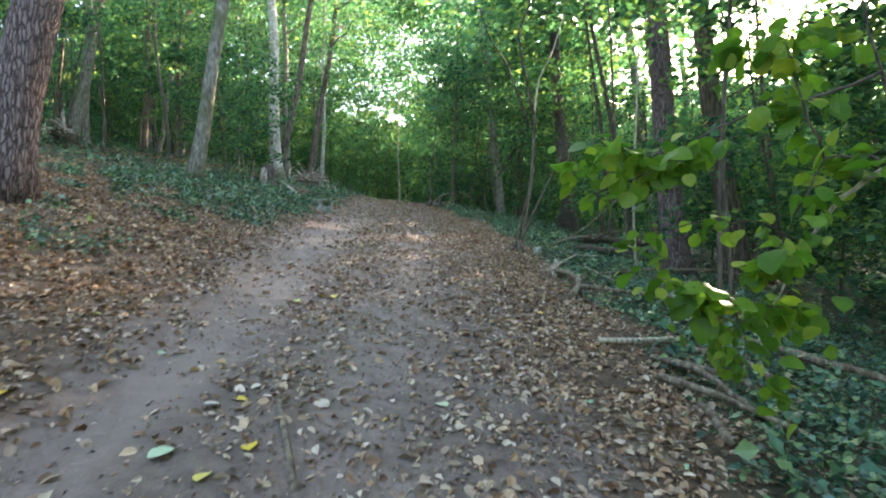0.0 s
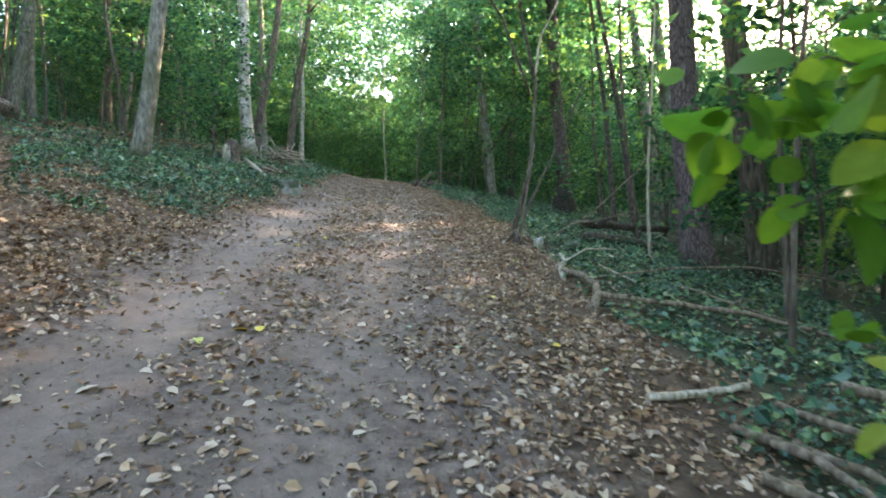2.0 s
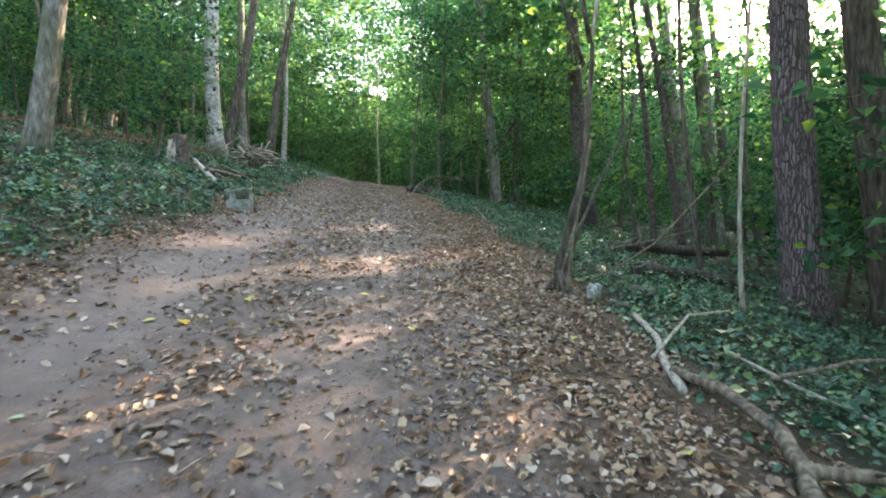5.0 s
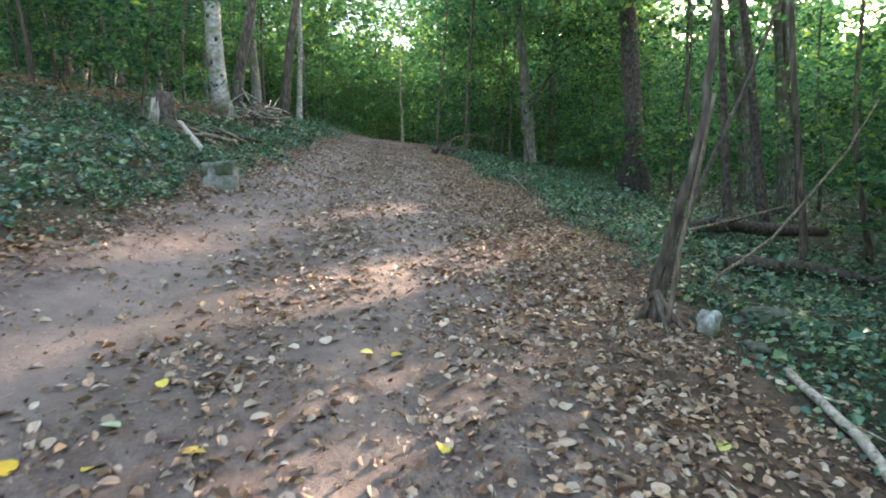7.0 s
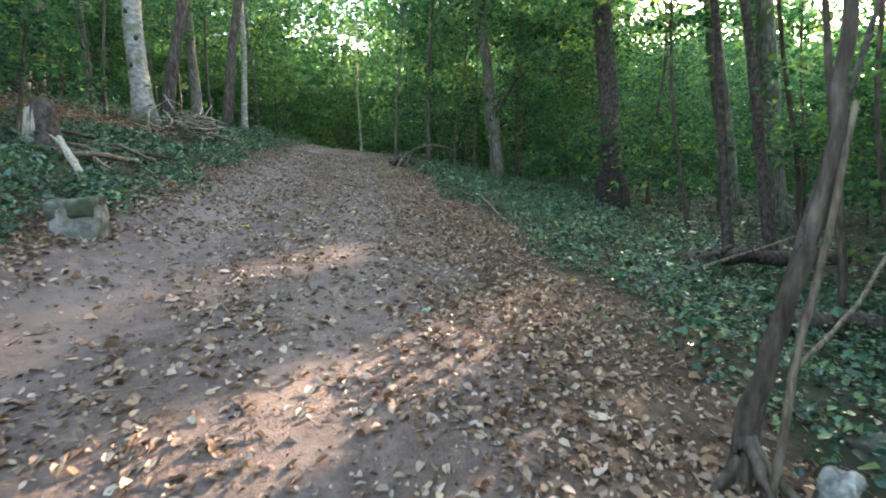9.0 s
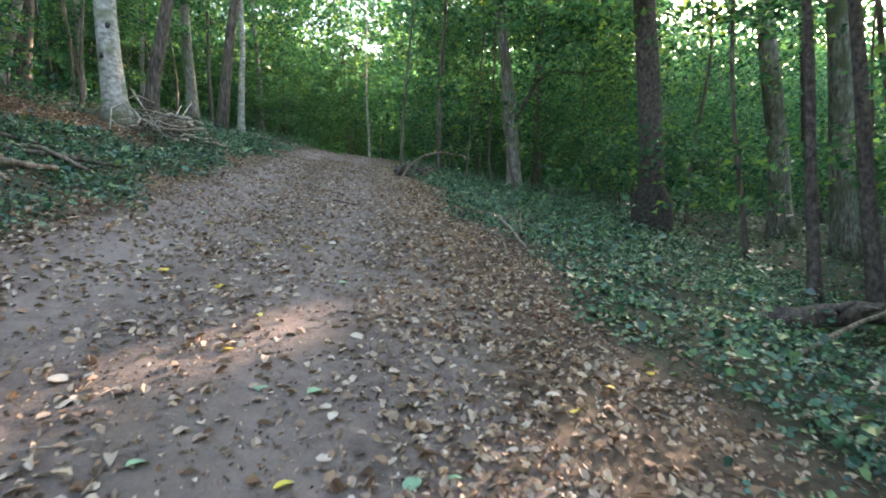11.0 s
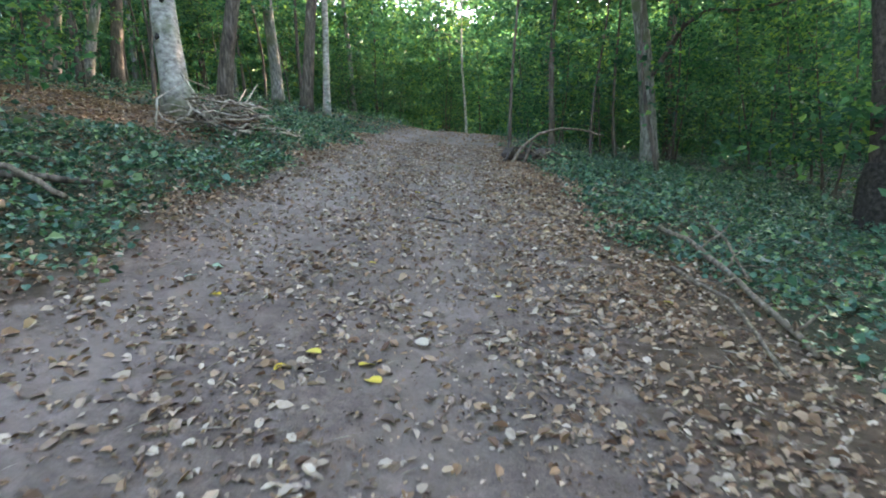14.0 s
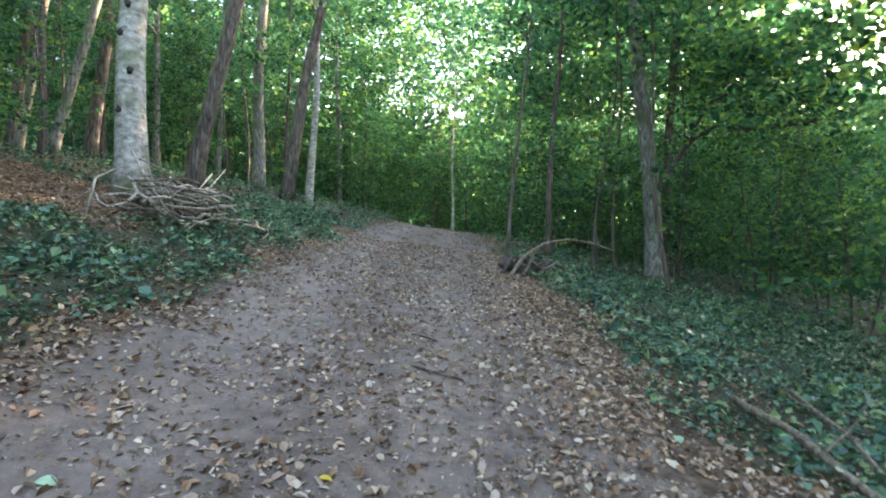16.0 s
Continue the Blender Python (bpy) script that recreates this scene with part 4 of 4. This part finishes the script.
branch("fallen dark trunk across the shaded slope", [(3.7, 15.4, .1), (4.8, 15.7, .3), (6.6, 16.0, .42)], .13, .1, M_DARK, 48, "log", "log", side_twigs=3)
branch("grey dead bough propped among shaded leaves", [(3.2, 14.4, .05), (4.2, 15.0, .35), (5.6, 15.4, .8)], .03, .015, M_STICK, 49, side_twigs=5)
branch("grey curved branch arching from a dark stump", [(-.35, 24.6, .0), (-.1, 24.8, .35), (.25, 24.9, .62), (.7, 25.0, .78), (1.15, 25.1, .8), (1.6, 25.15, .74)], .04, .016, M_STICK, 41, side_twigs=2)
for k, pts in enumerate([[(-.5, 24.5, .02), (-.3, 24.8, .3), (.0, 25.1, .28), (.3, 25.5, .05)], [(-.4, 25.2, .02), (-.15, 25.0, .34), (.2, 24.9, .2), (.55, 24.9, .03)], [(-.1, 24.6, .03), (.1, 25.0, .42), (.25, 25.4, .3), (.6, 25.8, .05)], [(.1, 24.7, .02), (.5, 25.2, .25), (1.0, 25.7, .08)]]):
    branch("dark twisted root of the rotten stump", pts, .035, .014, (M_DARK, M_STICK, M_BROWN, M_STICK)[k], 80 + k, "root", "root", side_twigs=3)
branch("dead slanting pole beside the forked sapling", [(2.4, 11.5, .1), (3.2, 11.9, .62), (4.4, 12.6, 1.7), (5.0, 13.0, 2.3)], .018, .01, M_STICK, 42)
branch("dark rotten log in the shaded slope", [(3.4, 13.0, .1), (4.6, 13.4, .12), (6.0, 13.6, .1)], .1, .08, M_DARK, 43, "log", "log")


def lump(name, size, seed, material, rough=0.21, cuts=9):
    """A rounded stone of that size."""
    bm = bmesh.new()
    bmesh.ops.create_cube(bm, size=1.0)
    bmesh.ops.subdivide_edges(bm, edges=bm.edges[:], cuts=cuts, use_grid_fill=True)
    for v in bm.verts:
        p = v.co.copy()
        p = p.lerp(p.normalized() * 0.6, 0.72)
        q = p * 2.1 + Vector((seed, seed * .7, 0))
        p *= 1 + rough * 2.4 * noise.noise(q) + rough * 0.9 * noise.noise(q * 3.1) + rough * 0.4 * noise.noise(q * 8)
        v.co = Vector((p.x * size[0], p.y * size[1], p.z * size[2]))
    me = bpy.data.meshes.new(name)
    bm.to_mesh(me)
    bm.free()
    me.materials.append(material)
    me.polygons.foreach_set("use_smooth", [True] * len(me.polygons))
    return me


def stone(label, x, y, size, seed, material, up=0.3, turn=0.0, name="stone", tip=0.0):
    ob = new(name, lump(name, size, seed, material))
    ob.matrix_basis = Matrix.Translation(on(x, y, size[2] * up)) @ pose(0, 0, 0, tip, 0, turn)
    return tagged(ob, label, "stone")


stone("pale whitish stone with moss beside a sapling", 1.9, 10.5, (.10, .13, .22), 3, M_PALESTONE, .25, 25, tip=18)
stone("flat grey stone half sunk in green leaves", 2.55, 10.9, (.36, .27, .16), 5, M_MOSSSTONE, .25, -20)
stone("dark mossy stone under the pale one", 2.1, 10.25, (.16, .16, .11), 7, M_MOSSSTONE, .15, 10)
stone("small white stone on top of the rise", -4.1, 41.0, (.2, .18, .16), 8, M_STONE, .3)
def hewn(name, size, bevel, seed, material, slope=0.0):
    """A roughly hewn, worn block of stone standing on its base."""
    bm = bmesh.new()
    bmesh.ops.create_cube(bm, size=1.0, matrix=Matrix.Translation((0, 0, size[2] / 2)) @ Matrix.Diagonal((*size, 1)))
    bmesh.ops.bevel(bm, geom=bm.edges[:], offset=bevel, segments=3, affect="EDGES", profile=0.6)
    bmesh.ops.subdivide_edges(bm, edges=[e for e in bm.edges if e.calc_length() > .08], cuts=5, use_grid_fill=True)
    for v in bm.verts:
        q = v.co * 7 + Vector((seed, 0, 0))
        v.co += Vector((noise.noise(q), noise.noise(q + Vector((9, 0, 0))), noise.noise(q + Vector((0, 9, 0))))) * bevel * .7
        v.co.z += slope * v.co.x
    me = bpy.data.meshes.new(name)
    bm.to_mesh(me)
    bm.free()
    me.materials.append(material)
    me.polygons.foreach_set("use_smooth", [True] * len(me.polygons))
    return me


block = new("boundary_stone", hewn("boundary_stone", (.40, .28, .34), .035, 11, M_STONE))
block.matrix_basis = Matrix.Translation(on(-2.88, 13.3, -.09)) @ pose(0, 0, 0, 4, 3, 12)
tagged(block, "squat pale boundary stone with a dark weathered top", "stone")
cap = new("dark_top", hewn("dark_top", (.39, .31, .17), .04, 12, M_MOSSSTONE, .12))
cap.parent = block
cap.location = (-.01, 0, .23)
tagged(cap, "dark lichen-covered upper part")
for k, (x, y, s) in enumerate([(-.3, 25.0, (.62, .42, .4)), (.2, 25.3, (.5, .6, .5))]):
    ob = new("stump", lump("stump", tuple(q * .58 for q in s), 15 + k, M_DARK, 0.5))
    ob.matrix_basis = Matrix.Translation(on(x, y, s[2] * .22)) @ pose(0, 0, 0, 0, 14, 50 * k)
    tagged(ob, "dark rotten stump at the track's edge", "stump")

# broken stump on the leafy bank
SNAG = on(-5.35, 16.75, -.08)
snag = new("broken_stump")
snag.location = SNAG
tagged(snag, "dark broken stump with a pale splintered side on the bank", "stump")
snag_rng = random.Random(77)
part("trunk", mesh_of("trunk", *tube([(0, 0, 0), (0, 0, .14), (.02, 0, .4), (.03, .01, .66), (.05, 0, .8)], [.34, .25, .2, .18, .12], 14, .13, snag_rng), M_DARK), snag)
for k in range(5):
    a = 3.4 + k * .35
    part("splinter", mesh_of("splinter", *tube([(math.cos(a) * .2, math.sin(a) * .2, .05), (math.cos(a) * .19, math.sin(a) * .19, .4), (math.cos(a) * .17, math.sin(a) * .17, .62 + .07 * snag_rng.random())], [.055, .045, .012], 6, .15, snag_rng), M_DEADWOOD), snag, "pale bare splinter")

# dark knots and swollen foot
for k, (h, w) in enumerate([(2.3, .3), (3.0, -.5), (3.5, .1), (4.1, .5), (4.6, -.2), (1.6, -.4), (5.3, .25)]):
    knot = new("knot", lump("knot", (.09, .07, .11), 30 + k, M_KNOT))
    knot.parent = beech
    r = .6 / 2 * (1 - .75 * (h / 20)) - .005
    knot.location = (-.02 * h + math.sin(w) * r, -math.cos(w) * r, h - .1)
    tagged(knot, "black branch scar")
foot_rng = random.Random(3)
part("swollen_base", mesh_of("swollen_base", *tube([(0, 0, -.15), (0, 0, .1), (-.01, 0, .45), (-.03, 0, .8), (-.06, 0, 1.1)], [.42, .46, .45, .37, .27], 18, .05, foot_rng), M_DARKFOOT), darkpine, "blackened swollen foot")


def world_limb(tree, pts, r0, r1, material, seed, name="forked_branch", label="dark forking branch"):
    rng = random.Random(seed)
    fine = []
    for a, b in zip(pts, pts[1:]):
        a, b = Vector(a), Vector(b)
        for k in range(3):
            fine.append(a.lerp(b, k / 3) + Vector((rng.uniform(-1, 1), rng.uniform(-1, 1), rng.uniform(-1, 1))) * r0 * .25)
    fine.append(Vector(pts[-1]))
    n = len(fine) - 1
    o = Vector(tree.location)
    return part(name, mesh_of(name, *tube([p - o for p in fine], [r0 + (r1 - r0) * k / n for k in range(n + 1)], 8), material), tree, label)


world_limb(rwhite, [(3.2, 28.6, 5.35), (3.6, 28.5, 5.9), (4.05, 28.3, 6.7), (4.6, 28.2, 7.0), (5.6, 28.0, 6.85), (6.7, 27.8, 7.0)], .08, .03, M_DARK, 1)
world_limb(rwhite, [(4.05, 28.3, 6.7), (4.35, 28.1, 7.5), (5.2, 27.9, 7.9), (6.3, 27.7, 7.8)], .05, .02, M_DARK, 2)
nrng = np.random.RandomState(44)
spread = [(nrng.uniform(3.6, 7.2), nrng.uniform(26.9, 28.9), nrng.uniform(6.4, 9.0)) for i in range(95)]
v, f = spray_leaves(np.array(spread) - np.array(rwhite.location), 26, .36, .13, nrng, .25)
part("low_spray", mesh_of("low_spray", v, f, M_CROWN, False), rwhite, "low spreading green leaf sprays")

# forked sapling at the track's edge
sapling = new("forked_sapling")
sapling.location = on(1.51, 10.6)
tagged(sapling, "slender curved sapling forking above the track's edge", "tree")
base_z = sapling.location.z
world_limb(sapling, [(1.51, 10.6, base_z - .1), (1.55, 10.58, 1.6), (1.66, 10.55, 2.0), (1.75, 10.5, 2.4), (1.81, 10.5, 2.8), (1.85, 10.5, 3.3), (1.88, 10.5, 3.95)], .048, .024, M_BROWN, 3, "trunk", "")
world_limb(sapling, [(1.86, 10.5, 3.95), (1.67, 10.45, 4.85), (1.55, 10.4, 5.5), (1.88, 10.3, 6.3), (2.03, 10.2, 7.2)], .03, .012, M_DARK, 4, "limb", "")
world_limb(sapling, [(1.86, 10.5, 3.95), (1.98, 10.5, 4.65), (2.26, 10.5, 5.2), (2.48, 10.5, 5.9)], .025, .01, M_DEADWOOD, 5, "limb", "")
world_limb(sapling, [(1.79, 10.5, 3.7), (1.33, 10.4, 4.9), (0.98, 10.3, 5.4), (.8, 10.2, 5.9)], .024, .01, M_DARK, 6, "limb", "")
world_limb(sapling, [(1.55, 10.62, base_z - .1), (1.68, 10.7, 1.6), (1.93, 10.9, 2.1), (2.43, 11.2, 3.0), (3.03, 11.5, 4.2)], .03, .012, M_DARK, 7, "limb", "")
world_limb(sapling, [(1.59, 10.5, base_z - .1), (1.66, 10.48, 1.8), (1.77, 10.45, 2.4), (1.85, 10.45, 2.9)], .02, .012, M_STICK, 8, "limb", "pale dead stem")

for k, (dx, dy) in enumerate([(.22, -.2), (-.2, -.12), (.05, -.28), (.26, .12)]):
    foot = on(1.51 + dx, 10.6 + dy, -.03)
    world_limb(sapling, [(1.53, 10.58, base_z + .22), (1.52 + dx * .4, 10.6 + dy * .4, base_z + .08), tuple(foot)], .035, .015, M_BROWN, 50 + k, "root", "")

# brush pile under the beech
pile = new("brush_pile")
pile.location = on(-5.25, 22.3)
tagged(pile, "heap of dead grey branches and twigs on the bank", "brush pile")
prng = random.Random(9)
for i in range(120):
    a = prng.gauss(0, .46)
    length = prng.uniform(.4, 1.25)
    w = prng.uniform(-1.5, 1.5) + (math.pi if prng.random() < .5 else 0)
    mid = Vector((a * .55, a, 0)) + Vector((prng.uniform(-.3, .3), prng.uniform(-.2, .2), 0))
    hi = .08 + .55 * math.exp(-(a * 1.3) ** 2) * prng.random()
    d = Vector((math.cos(w) * .6, math.sin(w), prng.uniform(-.12, .3))) * length / 2
    p, q = mid - d, mid + d
    p.z = float(height(p.x + pile.location.x, p.y + pile.location.y)) - pile.location.z + max(.03, hi - d.z * .6)
    q.z = float(height(q.x + pile.location.x, q.y + pile.location.y)) - pile.location.z + max(.03, hi + d.z)
    r = prng.uniform(.008, .028)
    part("stick", mesh_of("stick", *tube(bent(p, q, 4, .05, prng), [r, r * .95, r * .85, r * .7, r * .5], 6), prng.choice([M_DEADWOOD, M_STICK, M_STICK, M_DEADWOOD, M_BROWN])), pile)
for pts, r in [([(-5.9, 21.2, .0), (-5.95, 21.4, .5), (-5.7, 21.9, .85), (-5.5, 22.2, .75)], .022), ([(-5.2, 22.0, .1), (-5.5, 21.9, .5), (-5.75, 21.8, .95)], .024), ([(-5.5, 22.9, .2), (-5.35, 23.1, .5), (-5.2, 23.4, .9)], .018), ([(-5.6, 22.6, .1), (-5.4, 23.0, .55), (-5.5, 23.5, .75)], .018)]:
    line = [on(x, y, up) - pile.location for x, y, up in pts]
    part("stick", mesh_of("stick", *tube(line, [r * (1 - .15 * k) for k in range(len(line))], 7), M_DEADWOOD), pile)


heap = copy_thing(pile, Matrix.Translation(on(-12.3, 17.5)) @ pose(0, 0, 0, 0, 12, 70))
tagged(heap, "heap of dead grey branches under distant trees")


# hazel shrub overhanging the track's start
def leaf_mesh(name, length, width, curl, fold, material, notch=0.0):
    """One broad leaf, folded at its midrib and curled to the tip."""
    ys = [0, .14, .34, .56, .78, .93, 1.0]
    ws = [.06, .62, .95, 1.0, .76, .36, 0.0]
    verts = [(0, y * length, -curl * length * (y - .3) ** 2) for y in ys]
    n = len(ys)
    for side in (-1, 1):
        verts += [(side * w * width / 2, (y - notch * .1) * length, -curl * length * (y - .3) ** 2 + fold * w * width) for y, w in zip(ys, ws)]
    faces = []
    for k in range(n - 1):
        faces += [(k, k + 1, n + k + 1, n + k), (k, 2 * n + k, 2 * n + k + 1, k + 1)]
    return mesh_of(name, verts, faces, material)


hazel = new("hazel_shrub")
hazel.location = on(1.95, 2.35)
tagged(hazel, "leafy hazel shrub with round yellow-green leaves overhanging the verge", "shrub")
TWIGS = [
    ([(1.95, 2.35, 0.0), (1.92, 2.3, .8), (1.88, 2.25, 1.5), (1.87, 2.33, 1.99), (1.8, 2.4, 2.6)], .016, M_DARK, 0),
    ([(1.87, 2.33, 1.99), (1.58, 2.38, 1.89), (1.34, 2.43, 1.84), (1.13, 2.44, 1.75), (1.0, 2.49, 1.64), (.82, 2.49, 1.56), (.65, 2.54, 1.49)], .008, M_DARK, 30),
    ([(1.0, 2.49, 1.64), (.84, 2.49, 1.71), (.7, 2.54, 1.73), (.56, 2.59, 1.66)], .004, M_DARK, 26),
    ([(1.6, 2.45, .95), (1.46, 2.34, .98), (1.25, 2.39, .99), (1.02, 2.44, 1.09), (.81, 2.49, 1.14)], .006, M_DARK, 30),
    ([(1.12, 2.44, 1.1), (1.17, 2.39, .94), (1.22, 2.39, .72)], .004, M_DARK, 14),
    ([(1.88, 2.25, 1.55), (1.73, 2.23, 1.61), (1.58, 2.28, 1.62), (1.45, 2.23, 1.84), (1.39, 2.23, 2.08), (1.3, 2.28, 2.15)], .009, M_DARK, 22),
    ([(1.58, 2.28, 1.62), (1.42, 2.24, 1.38), (1.35, 2.24, 1.24), (1.29, 2.29, 1.15)], .005, M_DARK, 16),
    ([(1.75, 2.2, 1.55), (1.64, 2.28, 1.45), (1.6, 2.45, 1.25), (1.58, 2.6, 1.0), (1.5, 2.7, .85)], .012, M_DEADWOOD, 4),
    ([(1.8, 2.4, 2.2), (1.6, 2.4, 2.25), (1.35, 2.45, 2.2), (1.2, 2.4, 2.1)], .006, M_DARK, 18),
    ([(1.6, 2.45, 1.25), (1.4, 2.42, 1.36), (1.15, 2.45, 1.36), (.95, 2.5, 1.33), (.8, 2.52, 1.28)], .005, M_DARK, 8),
    ([(1.25, 2.39, .99), (1.3, 2.4, .8), (1.4, 2.42, .6)], .004, M_DARK, 4),
]
blades = [leaf_mesh("leaf", *s, M_HAZEL) for s in [(.105, .095, .25, .06), (.085, .08, .4, .1), (.075, .065, .15, .03), (.115, .1, .5, .08)]]
hrng = random.Random(21)
o = Vector(hazel.location)
for pts, r, mat_, few in TWIGS:
    count = round(few * 1.7)
    line = [on(1.95, 2.35, -.05) if k == 0 and p[2] == 0.0 else Vector(p) for k, p in enumerate(pts)]
    fine = []
    for a, c in zip(line, line[1:]):
        fine += [a.lerp(c, k / 3) + Vector((hrng.uniform(-1, 1), hrng.uniform(-1, 1), hrng.uniform(-1, 1))) * .008 for k in range(3)]
    fine.append(line[-1])
    n = len(fine) - 1
    part("branch", mesh_of("branch", *tube([p - o for p in fine], [r * (1 - .75 * k / n) for k in range(n + 1)], 6), mat_), hazel)
    for i in range(count):
        u = hrng.uniform(.12 if r > .006 else 0, 1) * n
        k = min(int(u), n - 1)
        p = fine[k].lerp(fine[k + 1], u - k) - o
        ob = new("leaf", hrng.choice(blades))
        ob.parent = hazel
        side = Vector((hrng.uniform(-1, 1), hrng.uniform(-1, 1), hrng.uniform(-.9, .5))) * .06
        ob.matrix_basis = Matrix.Translation(p + side) @ pose(0, 0, 0, hrng.uniform(-85, 5), hrng.uniform(-40, 40), hrng.uniform(0, 360)) @ Matrix.Scale(hrng.uniform(.7, 1.2), 4)
    verts, faces = [], []
    for i in range(round(few * 1.3) + (14 if 0 < few < 10 and r < .01 else 0)):
        u = hrng.uniform(.1, 1) * n
        k = min(int(u), n - 1)
        m = Matrix.Translation(fine[k].lerp(fine[k + 1], u - k) - o + Vector((hrng.gauss(0, .06), hrng.gauss(0, .09), hrng.gauss(-.03, .06)))) @ pose(0, 0, 0, hrng.uniform(-85, 5), hrng.uniform(-40, 40), hrng.uniform(0, 360)) @ Matrix.Scale(hrng.uniform(.55, .95), 4)
        me, at = hrng.choice(blades), len(verts)
        verts += [m @ q.co for q in me.vertices]
        faces += [tuple(at + j for j in p.vertices) for p in me.polygons]
    if verts:
        part("small_leaves", mesh_of("small_leaves", verts, faces, M_HAZEL_SMALL), hazel, "small dull green leaves")

# ---- fallen leaves that stand out on the track ----
FALLEN = [leaf_mesh("fallen_leaf", *s) for s in [(.085, .06, .3, .12, M_FALLEN), (.07, .05, .7, .2, M_FALLEN), (.095, .075, .2, .06, M_FALLEN), (.06, .045, .9, .25, M_FALLEN)]]
BRIGHT = [leaf_mesh("fallen_leaf", *s) for s in [(.085, .07, .3, .08, M_YELLOW), (.07, .06, .5, .12, M_YELLOW)]]
GREENISH = [leaf_mesh("fallen_leaf", *s) for s in [(.09, .075, .25, .06, M_GREENFALL), (.075, .06, .4, .1, M_GREENFALL)]]
frng = random.Random(31)
PALE_AT = [(-0.97, 3.60), (-1.18, 2.79), (-0.11, 2.38), (-0.17, 2.31), (0.14, 2.31), (-1.24, 5.62), (-1.20, 5.00), (-0.66, 5.57), (-0.39, 5.35), (-0.22, 5.17), (-0.87, 4.93), (-1.11, 5.18), (-0.82, 5.12), (-0.74, 9.55), (-0.86, 8.70), (0.97, 8.98), (0.44, 8.78), (-0.54, 9.96), (-0.94, 12.73), (-0.65, 13.51), (0.30, 13.48), (0.70, 14.49), (0.03, 12.82), (-0.26, 13.71), (-1.71, 15.09), (-0.85, 14.77), (-0.57, 14.76), (-0.70, 14.59), (0.69, 15.58), (-0.90, 14.39), (-0.79, 16.08), (-2.02, 15.40), (0.17, 17.19), (-0.28, 16.20), (-0.37, 16.59), (-2.55, 17.59), (-1.10, 17.57), (-1.41, 18.60)]
GREEN_AT = [(-1.26, 2.25), (1.16, 2.68), (0.87, 3.35), (0.24, 5.28), (-0.13, 5.70), (-0.59, 12.91), (-0.37, 12.96), (-0.88, 12.27), (0.36, 12.39), (-2.46, 16.86), (-2.45, 16.65), (-1.32, 8.57), (0.62, 18.49)]
YELLOW_AT = [(-0.89, 2.38), (-1.00, 2.12), (-2.16, 2.67), (-3.17, 4.56), (-1.38, 5.00), (-1.09, 5.30), (-1.23, 5.20), (0.96, 5.57), (-1.75, 8.33), (0.65, 6.81), (-0.06, 8.66), (-1.59, 8.34), (-1.35, 8.93), (-1.02, 8.45), (1.26, 8.99), (-1.29, 8.31), (0.98, 13.00), (-0.84, 13.30), (-1.86, 14.57), (-1.28, 14.30), (-0.28, 12.31), (1.70, 13.70), (1.26, 13.38), (-1.84, 14.55), (-1.28, 14.31), (-1.31, 15.78), (-1.35, 15.63), (-0.87, 15.59), (-1.01, 15.71), (-2.14, 16.42), (-1.54, 20.16), (-2.66, 18.00), (-1.24, 18.82), (-1.38, 17.21)]


def drop_leaf(x, y, me, label, size=1.0):
    ob = new("fallen_leaf", me)
    ob.matrix_basis = Matrix.Translation(on(x, y, .016)) @ pose(0, 0, 0, frng.uniform(-14, 14), frng.uniform(-14, 14), frng.uniform(0, 360)) @ Matrix.Scale(size, 4)
    return tagged(ob, label, "leaf", "fallen leaves")


for x, y in YELLOW_AT:
    drop_leaf(x, y, frng.choice(BRIGHT), "bright yellow fallen leaf on the track", frng.uniform(.9, 1.2))
for x, y in GREEN_AT:
    drop_leaf(x, y, frng.choice(GREENISH), "pale green fallen leaf on the track", frng.uniform(.9, 1.2))
for x, y in PALE_AT:
    drop_leaf(x, y, frng.choice(FALLEN), "pale curled fallen leaf on the track", frng.uniform(.8, 1.1))
for i in range(170):
    y = frng.uniform(1.2, 24)
    r = frng.choice([frng.gauss(-.1, .5), frng.uniform(.8, 2.4), frng.uniform(-2.2, 2.2)])
    pick = frng.random()
    me, label = (frng.choice(FALLEN), "pale curled fallen leaf on the track") if pick < .84 else (frng.choice(BRIGHT), "bright yellow fallen leaf on the track") if pick < .93 else (frng.choice(GREENISH), "pale green fallen leaf on the track")
    drop_leaf(float(centre(y)) + r, y, me, label, frng.uniform(.6, 1.15))
